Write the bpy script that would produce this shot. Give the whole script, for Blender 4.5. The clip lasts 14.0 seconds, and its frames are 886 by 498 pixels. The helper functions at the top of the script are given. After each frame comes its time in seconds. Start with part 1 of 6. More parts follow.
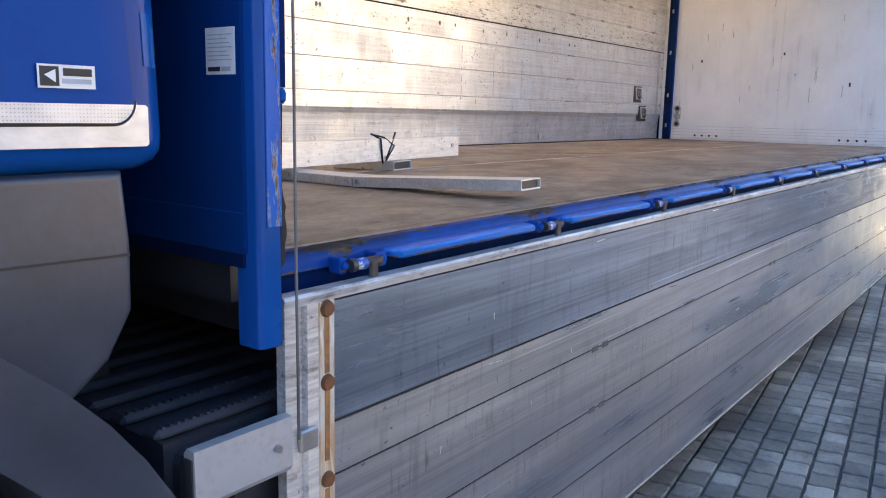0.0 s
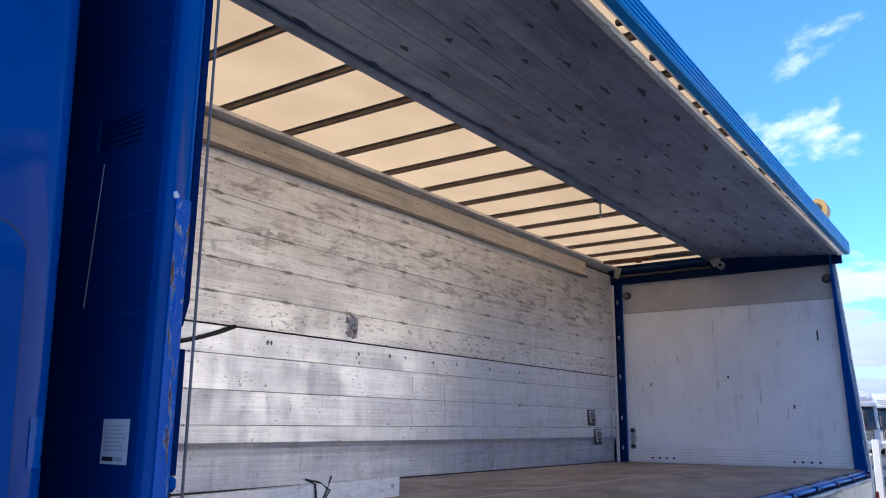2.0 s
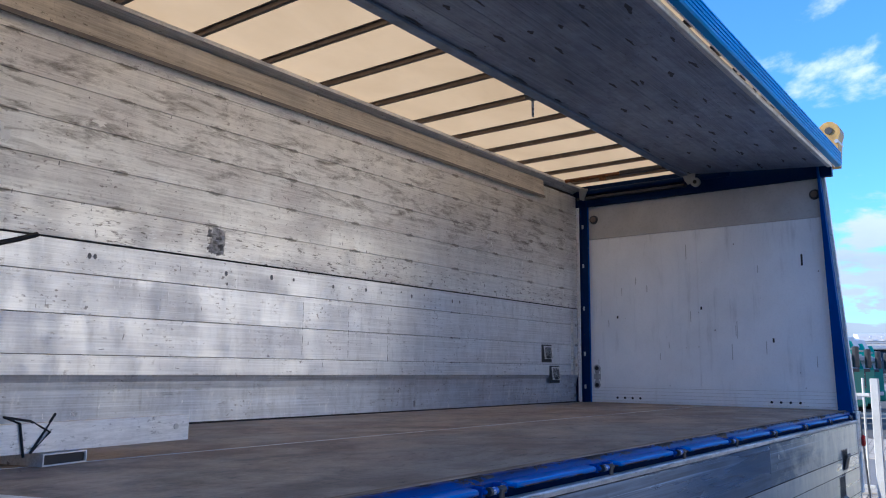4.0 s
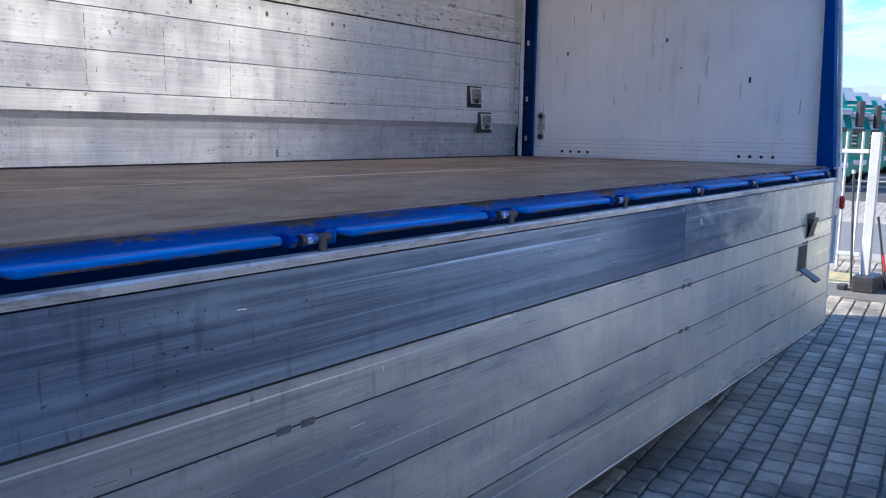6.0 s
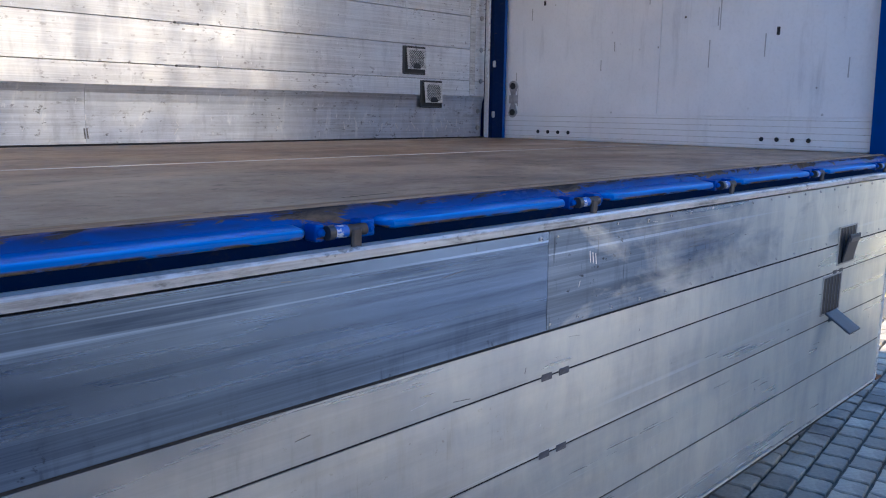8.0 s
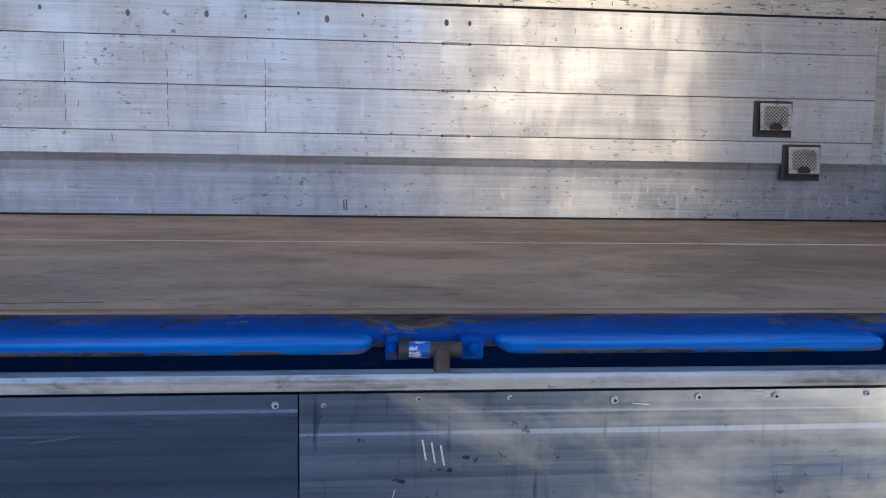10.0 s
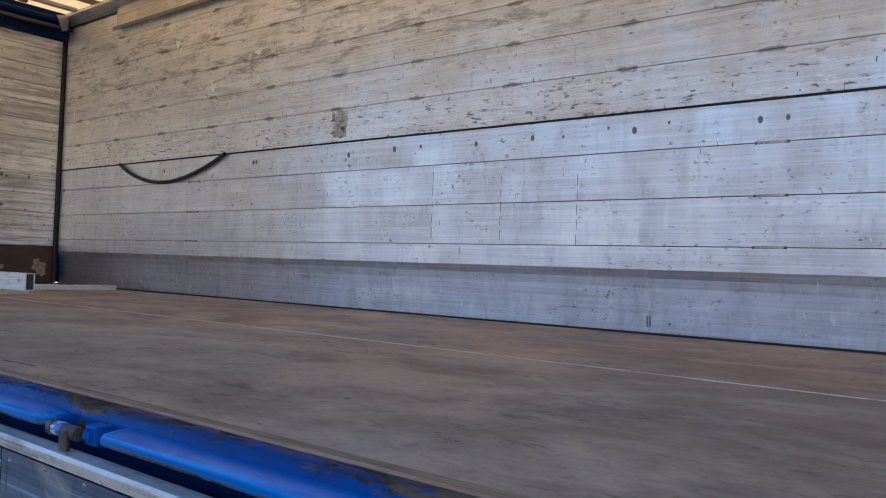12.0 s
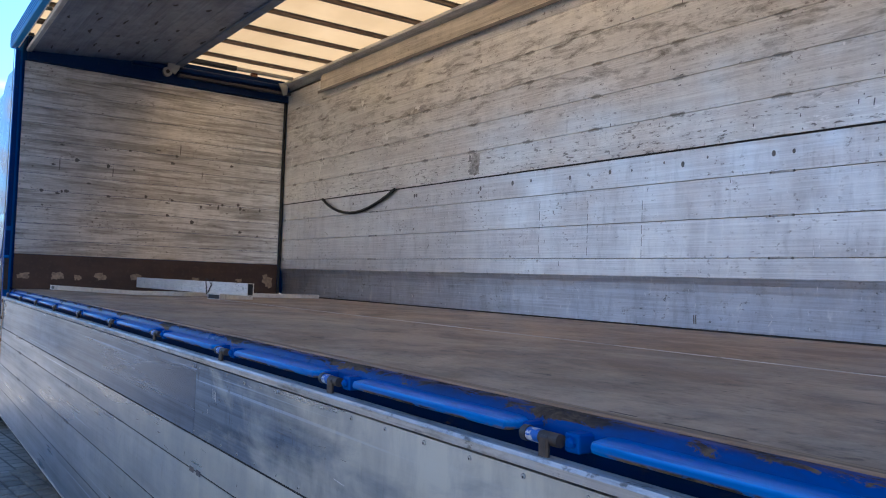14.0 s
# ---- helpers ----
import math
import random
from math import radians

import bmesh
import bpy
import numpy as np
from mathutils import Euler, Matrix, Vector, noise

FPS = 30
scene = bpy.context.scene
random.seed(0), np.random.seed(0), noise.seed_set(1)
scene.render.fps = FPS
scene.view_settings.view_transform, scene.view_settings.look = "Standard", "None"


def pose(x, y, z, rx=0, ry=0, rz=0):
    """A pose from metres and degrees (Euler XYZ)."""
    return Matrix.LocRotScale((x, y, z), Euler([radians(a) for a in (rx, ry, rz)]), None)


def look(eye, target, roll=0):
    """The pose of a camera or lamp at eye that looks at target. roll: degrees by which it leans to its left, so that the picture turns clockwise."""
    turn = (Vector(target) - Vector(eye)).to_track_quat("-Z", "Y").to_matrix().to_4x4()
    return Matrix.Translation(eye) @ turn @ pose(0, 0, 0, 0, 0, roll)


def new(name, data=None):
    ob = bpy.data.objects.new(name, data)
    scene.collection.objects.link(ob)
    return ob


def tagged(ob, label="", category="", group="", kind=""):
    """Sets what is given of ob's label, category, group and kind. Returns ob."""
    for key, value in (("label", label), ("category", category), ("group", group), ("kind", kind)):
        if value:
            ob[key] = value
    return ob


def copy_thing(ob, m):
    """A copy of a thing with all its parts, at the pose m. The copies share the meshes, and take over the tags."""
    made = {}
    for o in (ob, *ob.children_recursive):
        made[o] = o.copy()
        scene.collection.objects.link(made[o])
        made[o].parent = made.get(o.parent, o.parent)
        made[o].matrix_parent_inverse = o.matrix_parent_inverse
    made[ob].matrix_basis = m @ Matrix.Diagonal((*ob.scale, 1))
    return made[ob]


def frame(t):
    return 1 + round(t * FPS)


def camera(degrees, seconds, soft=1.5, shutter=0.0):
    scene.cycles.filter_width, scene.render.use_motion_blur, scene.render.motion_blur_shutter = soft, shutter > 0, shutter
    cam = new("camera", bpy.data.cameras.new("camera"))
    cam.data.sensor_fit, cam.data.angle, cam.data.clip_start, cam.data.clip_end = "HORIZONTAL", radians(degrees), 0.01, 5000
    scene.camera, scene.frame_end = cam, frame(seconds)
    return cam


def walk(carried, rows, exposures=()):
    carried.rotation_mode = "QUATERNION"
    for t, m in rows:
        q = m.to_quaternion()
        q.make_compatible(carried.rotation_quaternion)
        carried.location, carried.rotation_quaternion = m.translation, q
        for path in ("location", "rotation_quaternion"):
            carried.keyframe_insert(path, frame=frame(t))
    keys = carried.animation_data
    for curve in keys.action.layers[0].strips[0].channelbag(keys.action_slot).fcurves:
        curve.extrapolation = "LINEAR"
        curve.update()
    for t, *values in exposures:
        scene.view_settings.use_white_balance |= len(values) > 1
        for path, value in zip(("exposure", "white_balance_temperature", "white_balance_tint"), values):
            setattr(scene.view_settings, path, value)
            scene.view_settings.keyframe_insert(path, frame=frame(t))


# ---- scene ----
cam = camera(58.1, 14.0, 1.1)
PATH = [
    (0, (0.257, -1.029, 1.522), (1.827, 0.161, 1.181), 1.2),
    (0.5, (0.283, -1.05, 1.565), (1.999, -0.038, 1.388), 1.4),
    (1, (0.238, -1.096, 1.608), (1.957, -0.083, 1.743), 1.1),
    (1.2, (0.252, -1.095, 1.61), (1.935, -0.03, 1.793), 1.0),
    (1.5, (0.235, -1.138, 1.628), (1.876, -0.012, 1.827), 0.8),
    (2, (0.282, -1.179, 1.639), (1.875, -0.05, 2.071), 0.5),
    (2.2, (0.329, -1.198, 1.641), (1.908, -0.06, 2.1), 0.6),
    (4.3, (1.764, -1.31, 1.558), (3.341, -0.102, 1.788), 0.6),
    (4.5, (1.906, -1.301, 1.548), (3.485, -0.085, 1.715), 0.7),
    (5, (2.289, -1.325, 1.515), (3.863, -0.094, 1.413), 0.7),
    (5.5, (2.661, -1.324, 1.47), (4.219, -0.089, 1.256), 0.7),
    (6, (3.092, -1.263, 1.46), (4.639, -0.029, 1.17), 0.8),
    (6.5, (3.542, -1.219, 1.436), (5.084, 0.02, 1.138), 0.7),
    (7, (3.959, -1.127, 1.418), (5.497, 0.113, 1.108), 0.6),
    (7.2, (4.135, -1.077, 1.43), (5.673, 0.162, 1.117), 0.6),
    (9.3, (5.806, -1.107, 1.449), (6.498, 0.746, 1.153), 0.4),
    (9.5, (5.944, -1.101, 1.458), (6.497, 0.803, 1.197), 0.4),
    (10, (6.302, -1.035, 1.463), (6.487, 0.948, 1.276), 0.8),
    (10.5, (6.678, -0.977, 1.471), (6.476, 1.01, 1.37), 1.0),
    (11, (7.057, -0.929, 1.487), (6.481, 0.986, 1.467), 1.3),
    (11.5, (7.366, -0.748, 1.494), (6.436, 1.022, 1.532), 1.8),
    (12, (7.588, -0.606, 1.498), (6.334, 0.952, 1.552), 2.2),
    (12.5, (7.805, -0.649, 1.514), (6.284, 0.648, 1.58), 2.4),
    (13, (8.082, -0.806, 1.519), (6.471, 0.377, 1.595), 2.3),
    (13.2, (8.238, -0.833, 1.504), (6.616, 0.335, 1.583), 2.5),
    (13.5, (8.429, -0.826, 1.495), (6.799, 0.329, 1.578), 2.2),
    (14, (8.752, -0.864, 1.47), (7.115, 0.283, 1.55), 2.1),
]
EXPOSURES = [(0.0, 2.68, 7450, 9), (0.5, 1.93, 7150, 10), (1.0, 1.67, 6700, 10), (1.5, 1.65, 6000, 10), (2.2, 1.62, 5500, 10), (4.4, 1.38, 5350, 7), (5.0, 1.5, 5350, 6), (6.0, 1.8, 5600, 7), (7.0, 1.97, 5800, 7), (9.5, 2.18, 6450, 6), (10.5, 1.85, 6700, 5), (11.5, 1.87, 6550, 5), (12.5, 2.02, 6400, 5), (14.0, 1.87, 6150, 6)]
walk(cam, [(t, look(eye, target, roll)) for t, eye, target, roll in PATH], EXPOSURES)

# ---- world, sun, exposure ----
SUN_ELEV, SUN_DIR = 29.0, (-0.50, 0.866)
world = bpy.data.worlds.new("world")
scene.world = world
world.use_nodes = True
wn, wl = world.node_tree.nodes, world.node_tree.links
wn.clear()
w_out = wn.new("ShaderNodeOutputWorld")
w_bg = wn.new("ShaderNodeBackground")
w_sky = wn.new("ShaderNodeTexSky")
w_sky.sky_type = "NISHITA"
w_sky.sun_disc = False
w_sky.sun_elevation = radians(SUN_ELEV)
w_sky.sun_rotation = math.atan2(SUN_DIR[0], SUN_DIR[1])
w_sky.air_density, w_sky.dust_density, w_sky.ozone_density = 1.0, 0.4, 2.0
w_geo = wn.new("ShaderNodeTexCoord")
w_sep = wn.new("ShaderNodeSeparateXYZ")
wl.new(w_geo.outputs["Generated"], w_sep.inputs[0])


def wmath(op, a, b=None, c=None, clamp=False):
    n = wn.new("ShaderNodeMath")
    n.operation, n.use_clamp = op, clamp
    for i, v in enumerate((a, b, c)):
        if v is None:
            continue
        if isinstance(v, (int, float)):
            n.inputs[i].default_value = v
        else:
            wl.new(v, n.inputs[i])
    return n.outputs[0]


# a cloud deck: noise laid out on a flat layer overhead
up = wmath("MAXIMUM", w_sep.outputs[2], 0.0)
deck = wmath("ADD", up, 0.16)
cx = wmath("DIVIDE", w_sep.outputs[0], deck)
cy = wmath("DIVIDE", w_sep.outputs[1], deck)
w_com = wn.new("ShaderNodeCombineXYZ")
wl.new(cx, w_com.inputs[0]), wl.new(cy, w_com.inputs[1])
w_noise = wn.new("ShaderNodeTexNoise")
w_noise.inputs["Scale"].default_value = 1.7
w_noise.inputs["Detail"].default_value = 9.0
w_noise.inputs["Roughness"].default_value = 0.56
w_noise.inputs["Distortion"].default_value = 0.25
wl.new(w_com.outputs[0], w_noise.inputs["Vector"])
w_shade = wn.new("ShaderNodeTexNoise")
w_shade.inputs["Scale"].default_value = 2.2
w_shade.inputs["Detail"].default_value = 6.0
wl.new(w_com.outputs[0], w_shade.inputs["Vector"])
low = wmath("SUBTRACT", 1.0, wmath("MULTIPLY", up, 4.2), clamp=True)
cover = wmath("ADD", w_noise.outputs["Fac"], wmath("MULTIPLY", low, 0.27))
# one tall cumulus standing over the rear of the truck
w_dot = wn.new("ShaderNodeVectorMath")
w_dot.operation = "DOT_PRODUCT"
w_dot.inputs[1].default_value = (0.898, 0.142, 0.416)
wl.new(w_geo.outputs["Generated"], w_dot.inputs[0])
w_puff = wn.new("ShaderNodeMapRange")
w_puff.inputs["From Min"].default_value, w_puff.inputs["From Max"].default_value = 0.988, 0.9995
w_puff.inputs["To Max"].default_value = 0.10
wl.new(w_dot.outputs["Value"], w_puff.inputs["Value"])
cover = wmath("ADD", cover, w_puff.outputs["Result"])
w_ramp = wn.new("ShaderNodeMapRange")
w_ramp.interpolation_type = "SMOOTHSTEP"
w_ramp.inputs["From Min"].default_value = 0.585
w_ramp.inputs["From Max"].default_value = 0.68
wl.new(cover, w_ramp.inputs["Value"])
w_cr = wn.new("ShaderNodeMix")
w_cr.data_type = "RGBA"
w_cr.inputs[6].default_value = (2.4, 2.75, 3.2, 1)
w_cr.inputs[7].default_value = (4.3, 4.5, 4.7, 1)
wl.new(w_shade.outputs["Fac"], w_cr.inputs[0])
w_mix = wn.new("ShaderNodeMix")
w_mix.data_type = "RGBA"
wl.new(w_ramp.outputs["Result"], w_mix.inputs[0])
w_tint = wn.new("ShaderNodeMix")
w_tint.data_type, w_tint.blend_type = "RGBA", "MULTIPLY"
w_tint.inputs[0].default_value = 1.0
w_tint.inputs[7].default_value = (0.52, 0.80, 1.12, 1)
wl.new(w_sky.outputs[0], w_tint.inputs[6])
wl.new(w_tint.outputs[2], w_mix.inputs[6])
w_grey = wn.new("ShaderNodeMix")
w_grey.data_type, w_grey.blend_type = "RGBA", "MULTIPLY"
w_grey.inputs[7].default_value = (0.50, 0.52, 0.55, 1)
wl.new(low, w_grey.inputs[0])
wl.new(w_cr.outputs[2], w_grey.inputs[6])
wl.new(w_grey.outputs[2], w_mix.inputs[7])
wl.new(w_mix.outputs[2], w_bg.inputs["Color"])
w_bg.inputs["Strength"].default_value = 0.11
wl.new(w_bg.outputs[0], w_out.inputs["Surface"])

sun = new("sun", bpy.data.lights.new("sun", "SUN"))
sun.data.energy, sun.data.angle, sun.data.color = 4.0, radians(0.6), (1.0, 0.82, 0.60)
se = math.cos(radians(SUN_ELEV))
sun.matrix_world = look((SUN_DIR[0] * se * 60, SUN_DIR[1] * se * 60, math.sin(radians(SUN_ELEV)) * 60), (0, 0, 0))


# ---- materials ----
class Mat:
    """A node material under construction."""

    def __init__(self, name):
        self.m = bpy.data.materials.new(name)
        self.m.use_nodes = True
        self.n, self.l = self.m.node_tree.nodes, self.m.node_tree.links
        self.b = self.n["Principled BSDF"]
        self.obj = self.n.new("ShaderNodeTexCoord").outputs["Object"]

    def put(self, value, socket):
        if hasattr(value, "is_output"):
            self.l.new(value, socket)
        elif isinstance(value, tuple) and len(value) == 3 and socket.type == "RGBA":
            socket.default_value = (*value, 1)
        else:
            socket.default_value = value

    def set(self, **kw):
        for k, v in kw.items():
            self.put(v, self.b.inputs[k.replace("_", " ")])
        return self

    def scaled(self, sx, sy, sz, shift=None):
        n = self.n.new("ShaderNodeMapping")
        n.inputs["Scale"].default_value = (sx, sy, sz)
        self.l.new(self.obj, n.inputs["Vector"])
        if shift is not None:
            self.l.new(shift, n.inputs["Location"])
        return n.outputs[0]

    def noise(self, vec, scale=1.0, detail=5.0, rough=0.55, dist=0.0):
        n = self.n.new("ShaderNodeTexNoise")
        n.inputs["Scale"].default_value, n.inputs["Detail"].default_value = scale, detail
        n.inputs["Roughness"].default_value, n.inputs["Distortion"].default_value = rough, dist
        self.l.new(vec, n.inputs["Vector"])
        return n.outputs["Fac"]

    def voronoi(self, vec, scale=1.0, out="Distance"):
        n = self.n.new("ShaderNodeTexVoronoi")
        n.inputs["Scale"].default_value = scale
        self.l.new(vec, n.inputs["Vector"])
        return n.outputs[out]

    def ramp(self, v, a, b, lo=0.0, hi=1.0):
        n = self.n.new("ShaderNodeMapRange")
        n.inputs["From Min"].default_value, n.inputs["From Max"].default_value = a, b
        n.inputs["To Min"].default_value, n.inputs["To Max"].default_value = lo, hi
        self.l.new(v, n.inputs["Value"])
        return n.outputs["Result"]

    def math(self, op, a, b=0.0):
        n = self.n.new("ShaderNodeMath")
        n.operation = op
        self.put(a, n.inputs[0]), self.put(b, n.inputs[1])
        return n.outputs[0]

    def mix(self, f, a, b):
        n = self.n.new("ShaderNodeMix")
        n.data_type = "RGBA"
        self.put(f, n.inputs[0]), self.put(a, n.inputs[6]), self.put(b, n.inputs[7])
        return n.outputs[2]

    def rand(self):
        return self.n.new("ShaderNodeObjectInfo").outputs["Random"]

    def axis(self, i):
        n = self.n.new("ShaderNodeSeparateXYZ")
        self.l.new(self.obj, n.inputs[0])
        return n.outputs[i]

    def vec(self, x, y, z):
        n = self.n.new("ShaderNodeCombineXYZ")
        for s, v in zip(n.inputs, (x, y, z)):
            self.put(v, s)
        return n.outputs[0]

    def bump(self, h, strength=0.3, dist=0.002):
        n = self.n.new("ShaderNodeBump")
        n.inputs["Strength"].default_value, n.inputs["Distance"].default_value = strength, dist
        self.l.new(h, n.inputs["Height"])
        self.l.new(n.outputs[0], self.b.inputs["Normal"])
        return self


def dropside_metal(name, light, dark, rough=0.36, worn=1.0, metal=0.9, rear=4.3, reach=2.6):
    """Weathered aluminium boards: brushed streaks, rubbed patches, grime smears, dark flecks and hair scratches."""
    m = Mat(name)
    shift = m.vec(m.math("MULTIPLY", m.rand(), 37.0), 0.0, m.math("MULTIPLY", m.rand(), 19.0))
    s = lambda a, b, c=None: m.scaled(a, b, b if c is None else c, shift)
    streak = m.noise(s(0.4, 26.0), 1.0, 6, 0.62, 0.15)
    wash = m.noise(s(0.7, 3.2), 1.0, 3, 0.5, 0.4)
    patch = m.noise(s(1.3, 11.0), 1.0, 5, 0.58, 0.3)
    hair = m.noise(s(0.9, 130.0), 1.0, 4, 0.68)
    line = m.noise(s(0.28, 62.0), 1.0, 3, 0.5)
    smear = m.noise(s(26.0, 26.0, 4.5), 1.0, 5, 0.6, 0.3)
    run = m.noise(s(70.0, 70.0, 6.0), 1.0, 4, 0.6)
    fleck = m.noise(s(48.0, 48.0, 70.0), 1.0, 4, 0.6)
    c = m.mix(m.ramp(streak, 0.38, 0.62), dark, light)
    c = m.mix(m.ramp(wash, 0.42, 0.72, 0, 0.4 * worn), c, tuple(x * 0.72 for x in dark))
    c = m.mix(m.ramp(patch, 0.46, 0.70, 0, 0.6), c, tuple(min(1, x * 1.35) for x in light))
    c = m.mix(m.ramp(hair, 0.44, 0.66, 0, 0.5), c, tuple(min(1, x * 1.2) for x in light))
    c = m.mix(m.ramp(line, 0.645, 0.69, 0, 0.7), c, tuple(min(1, x * 2.2) for x in light))
    c = m.mix(m.math("MULTIPLY", m.ramp(smear, 0.54, 0.74), m.ramp(wash, 0.42, 0.62, 0.05, 0.55)), c, tuple(x * 0.45 for x in dark))
    c = m.mix(m.math("MULTIPLY", m.ramp(run, 0.60, 0.70), m.ramp(wash, 0.48, 0.62, 0.0, 0.7)), c, tuple(x * 0.4 for x in dark))
    c = m.mix(m.math("MULTIPLY", m.ramp(fleck, 0.66, 0.71), m.ramp(wash, 0.46, 0.60, 0.0, 0.8)), c, tuple(x * 0.16 for x in dark))
    # pale rear end: whitish drips, with reflected brightness painted into the same colour
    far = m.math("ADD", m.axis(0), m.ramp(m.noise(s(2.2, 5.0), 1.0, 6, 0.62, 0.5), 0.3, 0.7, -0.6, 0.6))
    chalk_sheen = m.math("MULTIPLY", m.ramp(far, rear, rear + reach), m.ramp(m.noise(m.scaled(11.0, 11.0, 4.0), 1.0, 6, 0.65, 0.4), 0.3, 0.62, 0.6, 0.92))
    c = m.mix(chalk_sheen, c, (0.80, 0.785, 0.71))
    r = m.math("ADD", m.ramp(wash, 0.35, 0.68, rough - 0.05, rough + 0.10), m.ramp(streak, 0.35, 0.66, 0.05, -0.03))
    m.set(Base_Color=c, Metallic=m.ramp(chalk_sheen, 0.0, 0.8, metal, 0.8), Roughness=r, Anisotropic=0.75)
    m.put(m.vec(0, 0, 1), m.b.inputs["Tangent"])
    sway = m.noise(s(1.6, 3.2), 1.0, 3, 0.5, 0.3)
    wob = m.noise(s(9.0, 9.0, 2.4), 1.0, 3, 0.5)
    m.bump(m.math("ADD", m.math("ADD", m.math("MULTIPLY", sway, 7.0), m.math("MULTIPLY", wob, 1.6)), m.math("ADD", m.math("MULTIPLY", hair, 0.3), m.math("MULTIPLY", streak, 0.5))), 0.22, 0.0011)
    return m.m


def aluminium(name, light, dark, dirt, rough=0.36, grime=0.5, along="x", smudge=0.62, metal=0.85, aniso=0.8, band=False, streaks=0.25, broad=0.0, upright=0.0):
    """Old brushed aluminium boards: drawing lines along the board, grey oxide, dark scuffs and dirt."""
    m = Mat(name)
    shift = m.vec(m.math("MULTIPLY", m.rand(), 37.0), 0.0, m.math("MULTIPLY", m.rand(), 19.0))
    s = (lambda a, b: m.scaled(a, b, b, shift)) if along == "x" else ((lambda a, b: m.scaled(b, a, b, shift)) if along == "y" else (lambda a, b: m.scaled(b, b, a, shift)))
    brush = m.noise(s(1.4, 130.0), 1.0, 4, 0.7)
    streak = m.noise(s(0.9, 16.0), 1.0, 6, 0.65)
    blot = m.noise(s(1.6, 3.2), 1.0, 7, 0.62, 0.4)
    scuff = m.noise(s(7.0, 26.0), 1.0, 8, 0.72, 0.2)
    drip = m.noise(m.scaled(30.0, 30.0, 3.0, shift), 1.0, 4, 0.6)
    mott = m.noise(m.scaled(9.0, 9.0, 2.2, shift), 1.0, 7, 0.66, 0.3)
    grit = m.noise(s(45.0, 130.0), 1.0, 5, 0.7)
    base = m.mix(m.ramp(streak, 0.36, 0.66), dark, light)
    base = m.mix(m.ramp(blot, 0.44, 0.74, 0, grime), base, dirt)
    base = m.mix(m.ramp(scuff, smudge, smudge + 0.13, 0, 0.7), base, tuple(c * 0.4 for c in dirt))
    base = m.mix(m.ramp(mott, 0.45, 0.66, 0, 0.55), base, tuple(c * 0.8 for c in dark))
    base = m.mix(m.math("MULTIPLY", m.ramp(grit, 0.56, 0.70), m.ramp(blot, 0.46, 0.66, 0.05, 0.55)), base, tuple(c * 0.6 for c in dirt))
    base = m.mix(m.ramp(drip, 0.64, 0.78, 0, 0.45), base, tuple(c * 0.55 for c in dirt))
    base = m.mix(m.ramp(brush, 0.42, 0.62, 0.0, 0.45), base, tuple(min(1, c * 1.2) for c in light))
    base = m.mix(m.ramp(m.noise(s(2.6, 70.0), 1.0, 5, 0.7), 0.52, 0.66, 0.0, streaks), base, tuple(c * 0.7 for c in dark))
    if broad > 0:
        wide = m.noise(s(1.3, 20.0), 1.0, 7, 0.66, 0.5)
        base = m.mix(m.ramp(wide, 0.47, 0.62, 0, broad), base, tuple(c * 0.55 for c in dirt))
    if upright > 0:
        smear = m.noise(m.scaled(17.0, 17.0, 5.0, shift), 1.0, 6, 0.66, 0.3)
        base = m.mix(m.ramp(smear, 0.54, 0.72, 0, upright), base, tuple(c * 0.62 for c in dark))
        base = m.mix(m.ramp(smear, 0.42, 0.28, 0, upright), base, (0.97, 0.97, 0.96))
        tick = m.noise(m.scaled(70.0, 70.0, 22.0, shift), 1.0, 4, 0.6)
        base = m.mix(m.math("MULTIPLY", m.ramp(tick, 0.66, 0.70), m.ramp(blot, 0.40, 0.62, 0.2, 0.9)), base, (0.97, 0.97, 0.97))
    pit = m.noise(s(30.0, 55.0), 1.0, 5, 0.62)
    pit = m.math("MULTIPLY", m.ramp(pit, 0.60, 0.67), m.ramp(m.noise(s(3.1, 4.7), 1.0, 5), 0.44, 0.60, 0, 0.8))
    base = m.mix(pit, base, tuple(c * 0.35 for c in dirt))
    if band:
        zz = m.axis(2)
        gate = m.math("MULTIPLY", m.ramp(zz, 2.42, 2.72), m.ramp(zz, 3.22, 3.05))
        cloud = m.noise(m.scaled(3.6, 3.6, 15.0), 1.0, 10, 0.74, 0.5)
        base = m.mix(m.math("MULTIPLY", gate, m.ramp(cloud, 0.50, 0.66, 0, 0.85)), base, (0.13, 0.11, 0.092))
        wrap = lambda v, c, d: m.math("MULTIPLY", m.math("SUBTRACT", m.math("FRACT", m.math("ADD", m.math("DIVIDE", m.math("SUBTRACT", v, c), d), 0.5)), 0.5), d)
        ex = m.math("POWER", m.math("DIVIDE", wrap(m.axis(0), 4.32, 0.5865), 0.052), 2.0)
        ez = m.math("POWER", m.math("DIVIDE", wrap(zz, 2.374, 0.192), 0.0125), 2.0)
        ragged = m.noise(m.scaled(30.0, 30.0, 60.0), 1.0, 6, 0.65)
        stain = m.math("ADD", m.math("SQRT", m.math("ADD", ex, ez)), m.ramp(ragged, 0.3, 0.7, -0.5, 0.5))
        base = m.mix(m.ramp(stain, 0.7, 1.15, 0.72, 0.0), base, (0.19, 0.175, 0.15))
        flake = m.noise(s(15.0, 62.0), 1.0, 6, 0.66)
        lowest = m.ramp(zz, 2.29, 2.40, 1.0, 0.28)
        base = m.mix(m.math("MULTIPLY", m.ramp(flake, 0.585, 0.65), lowest), base, (0.20, 0.185, 0.17))
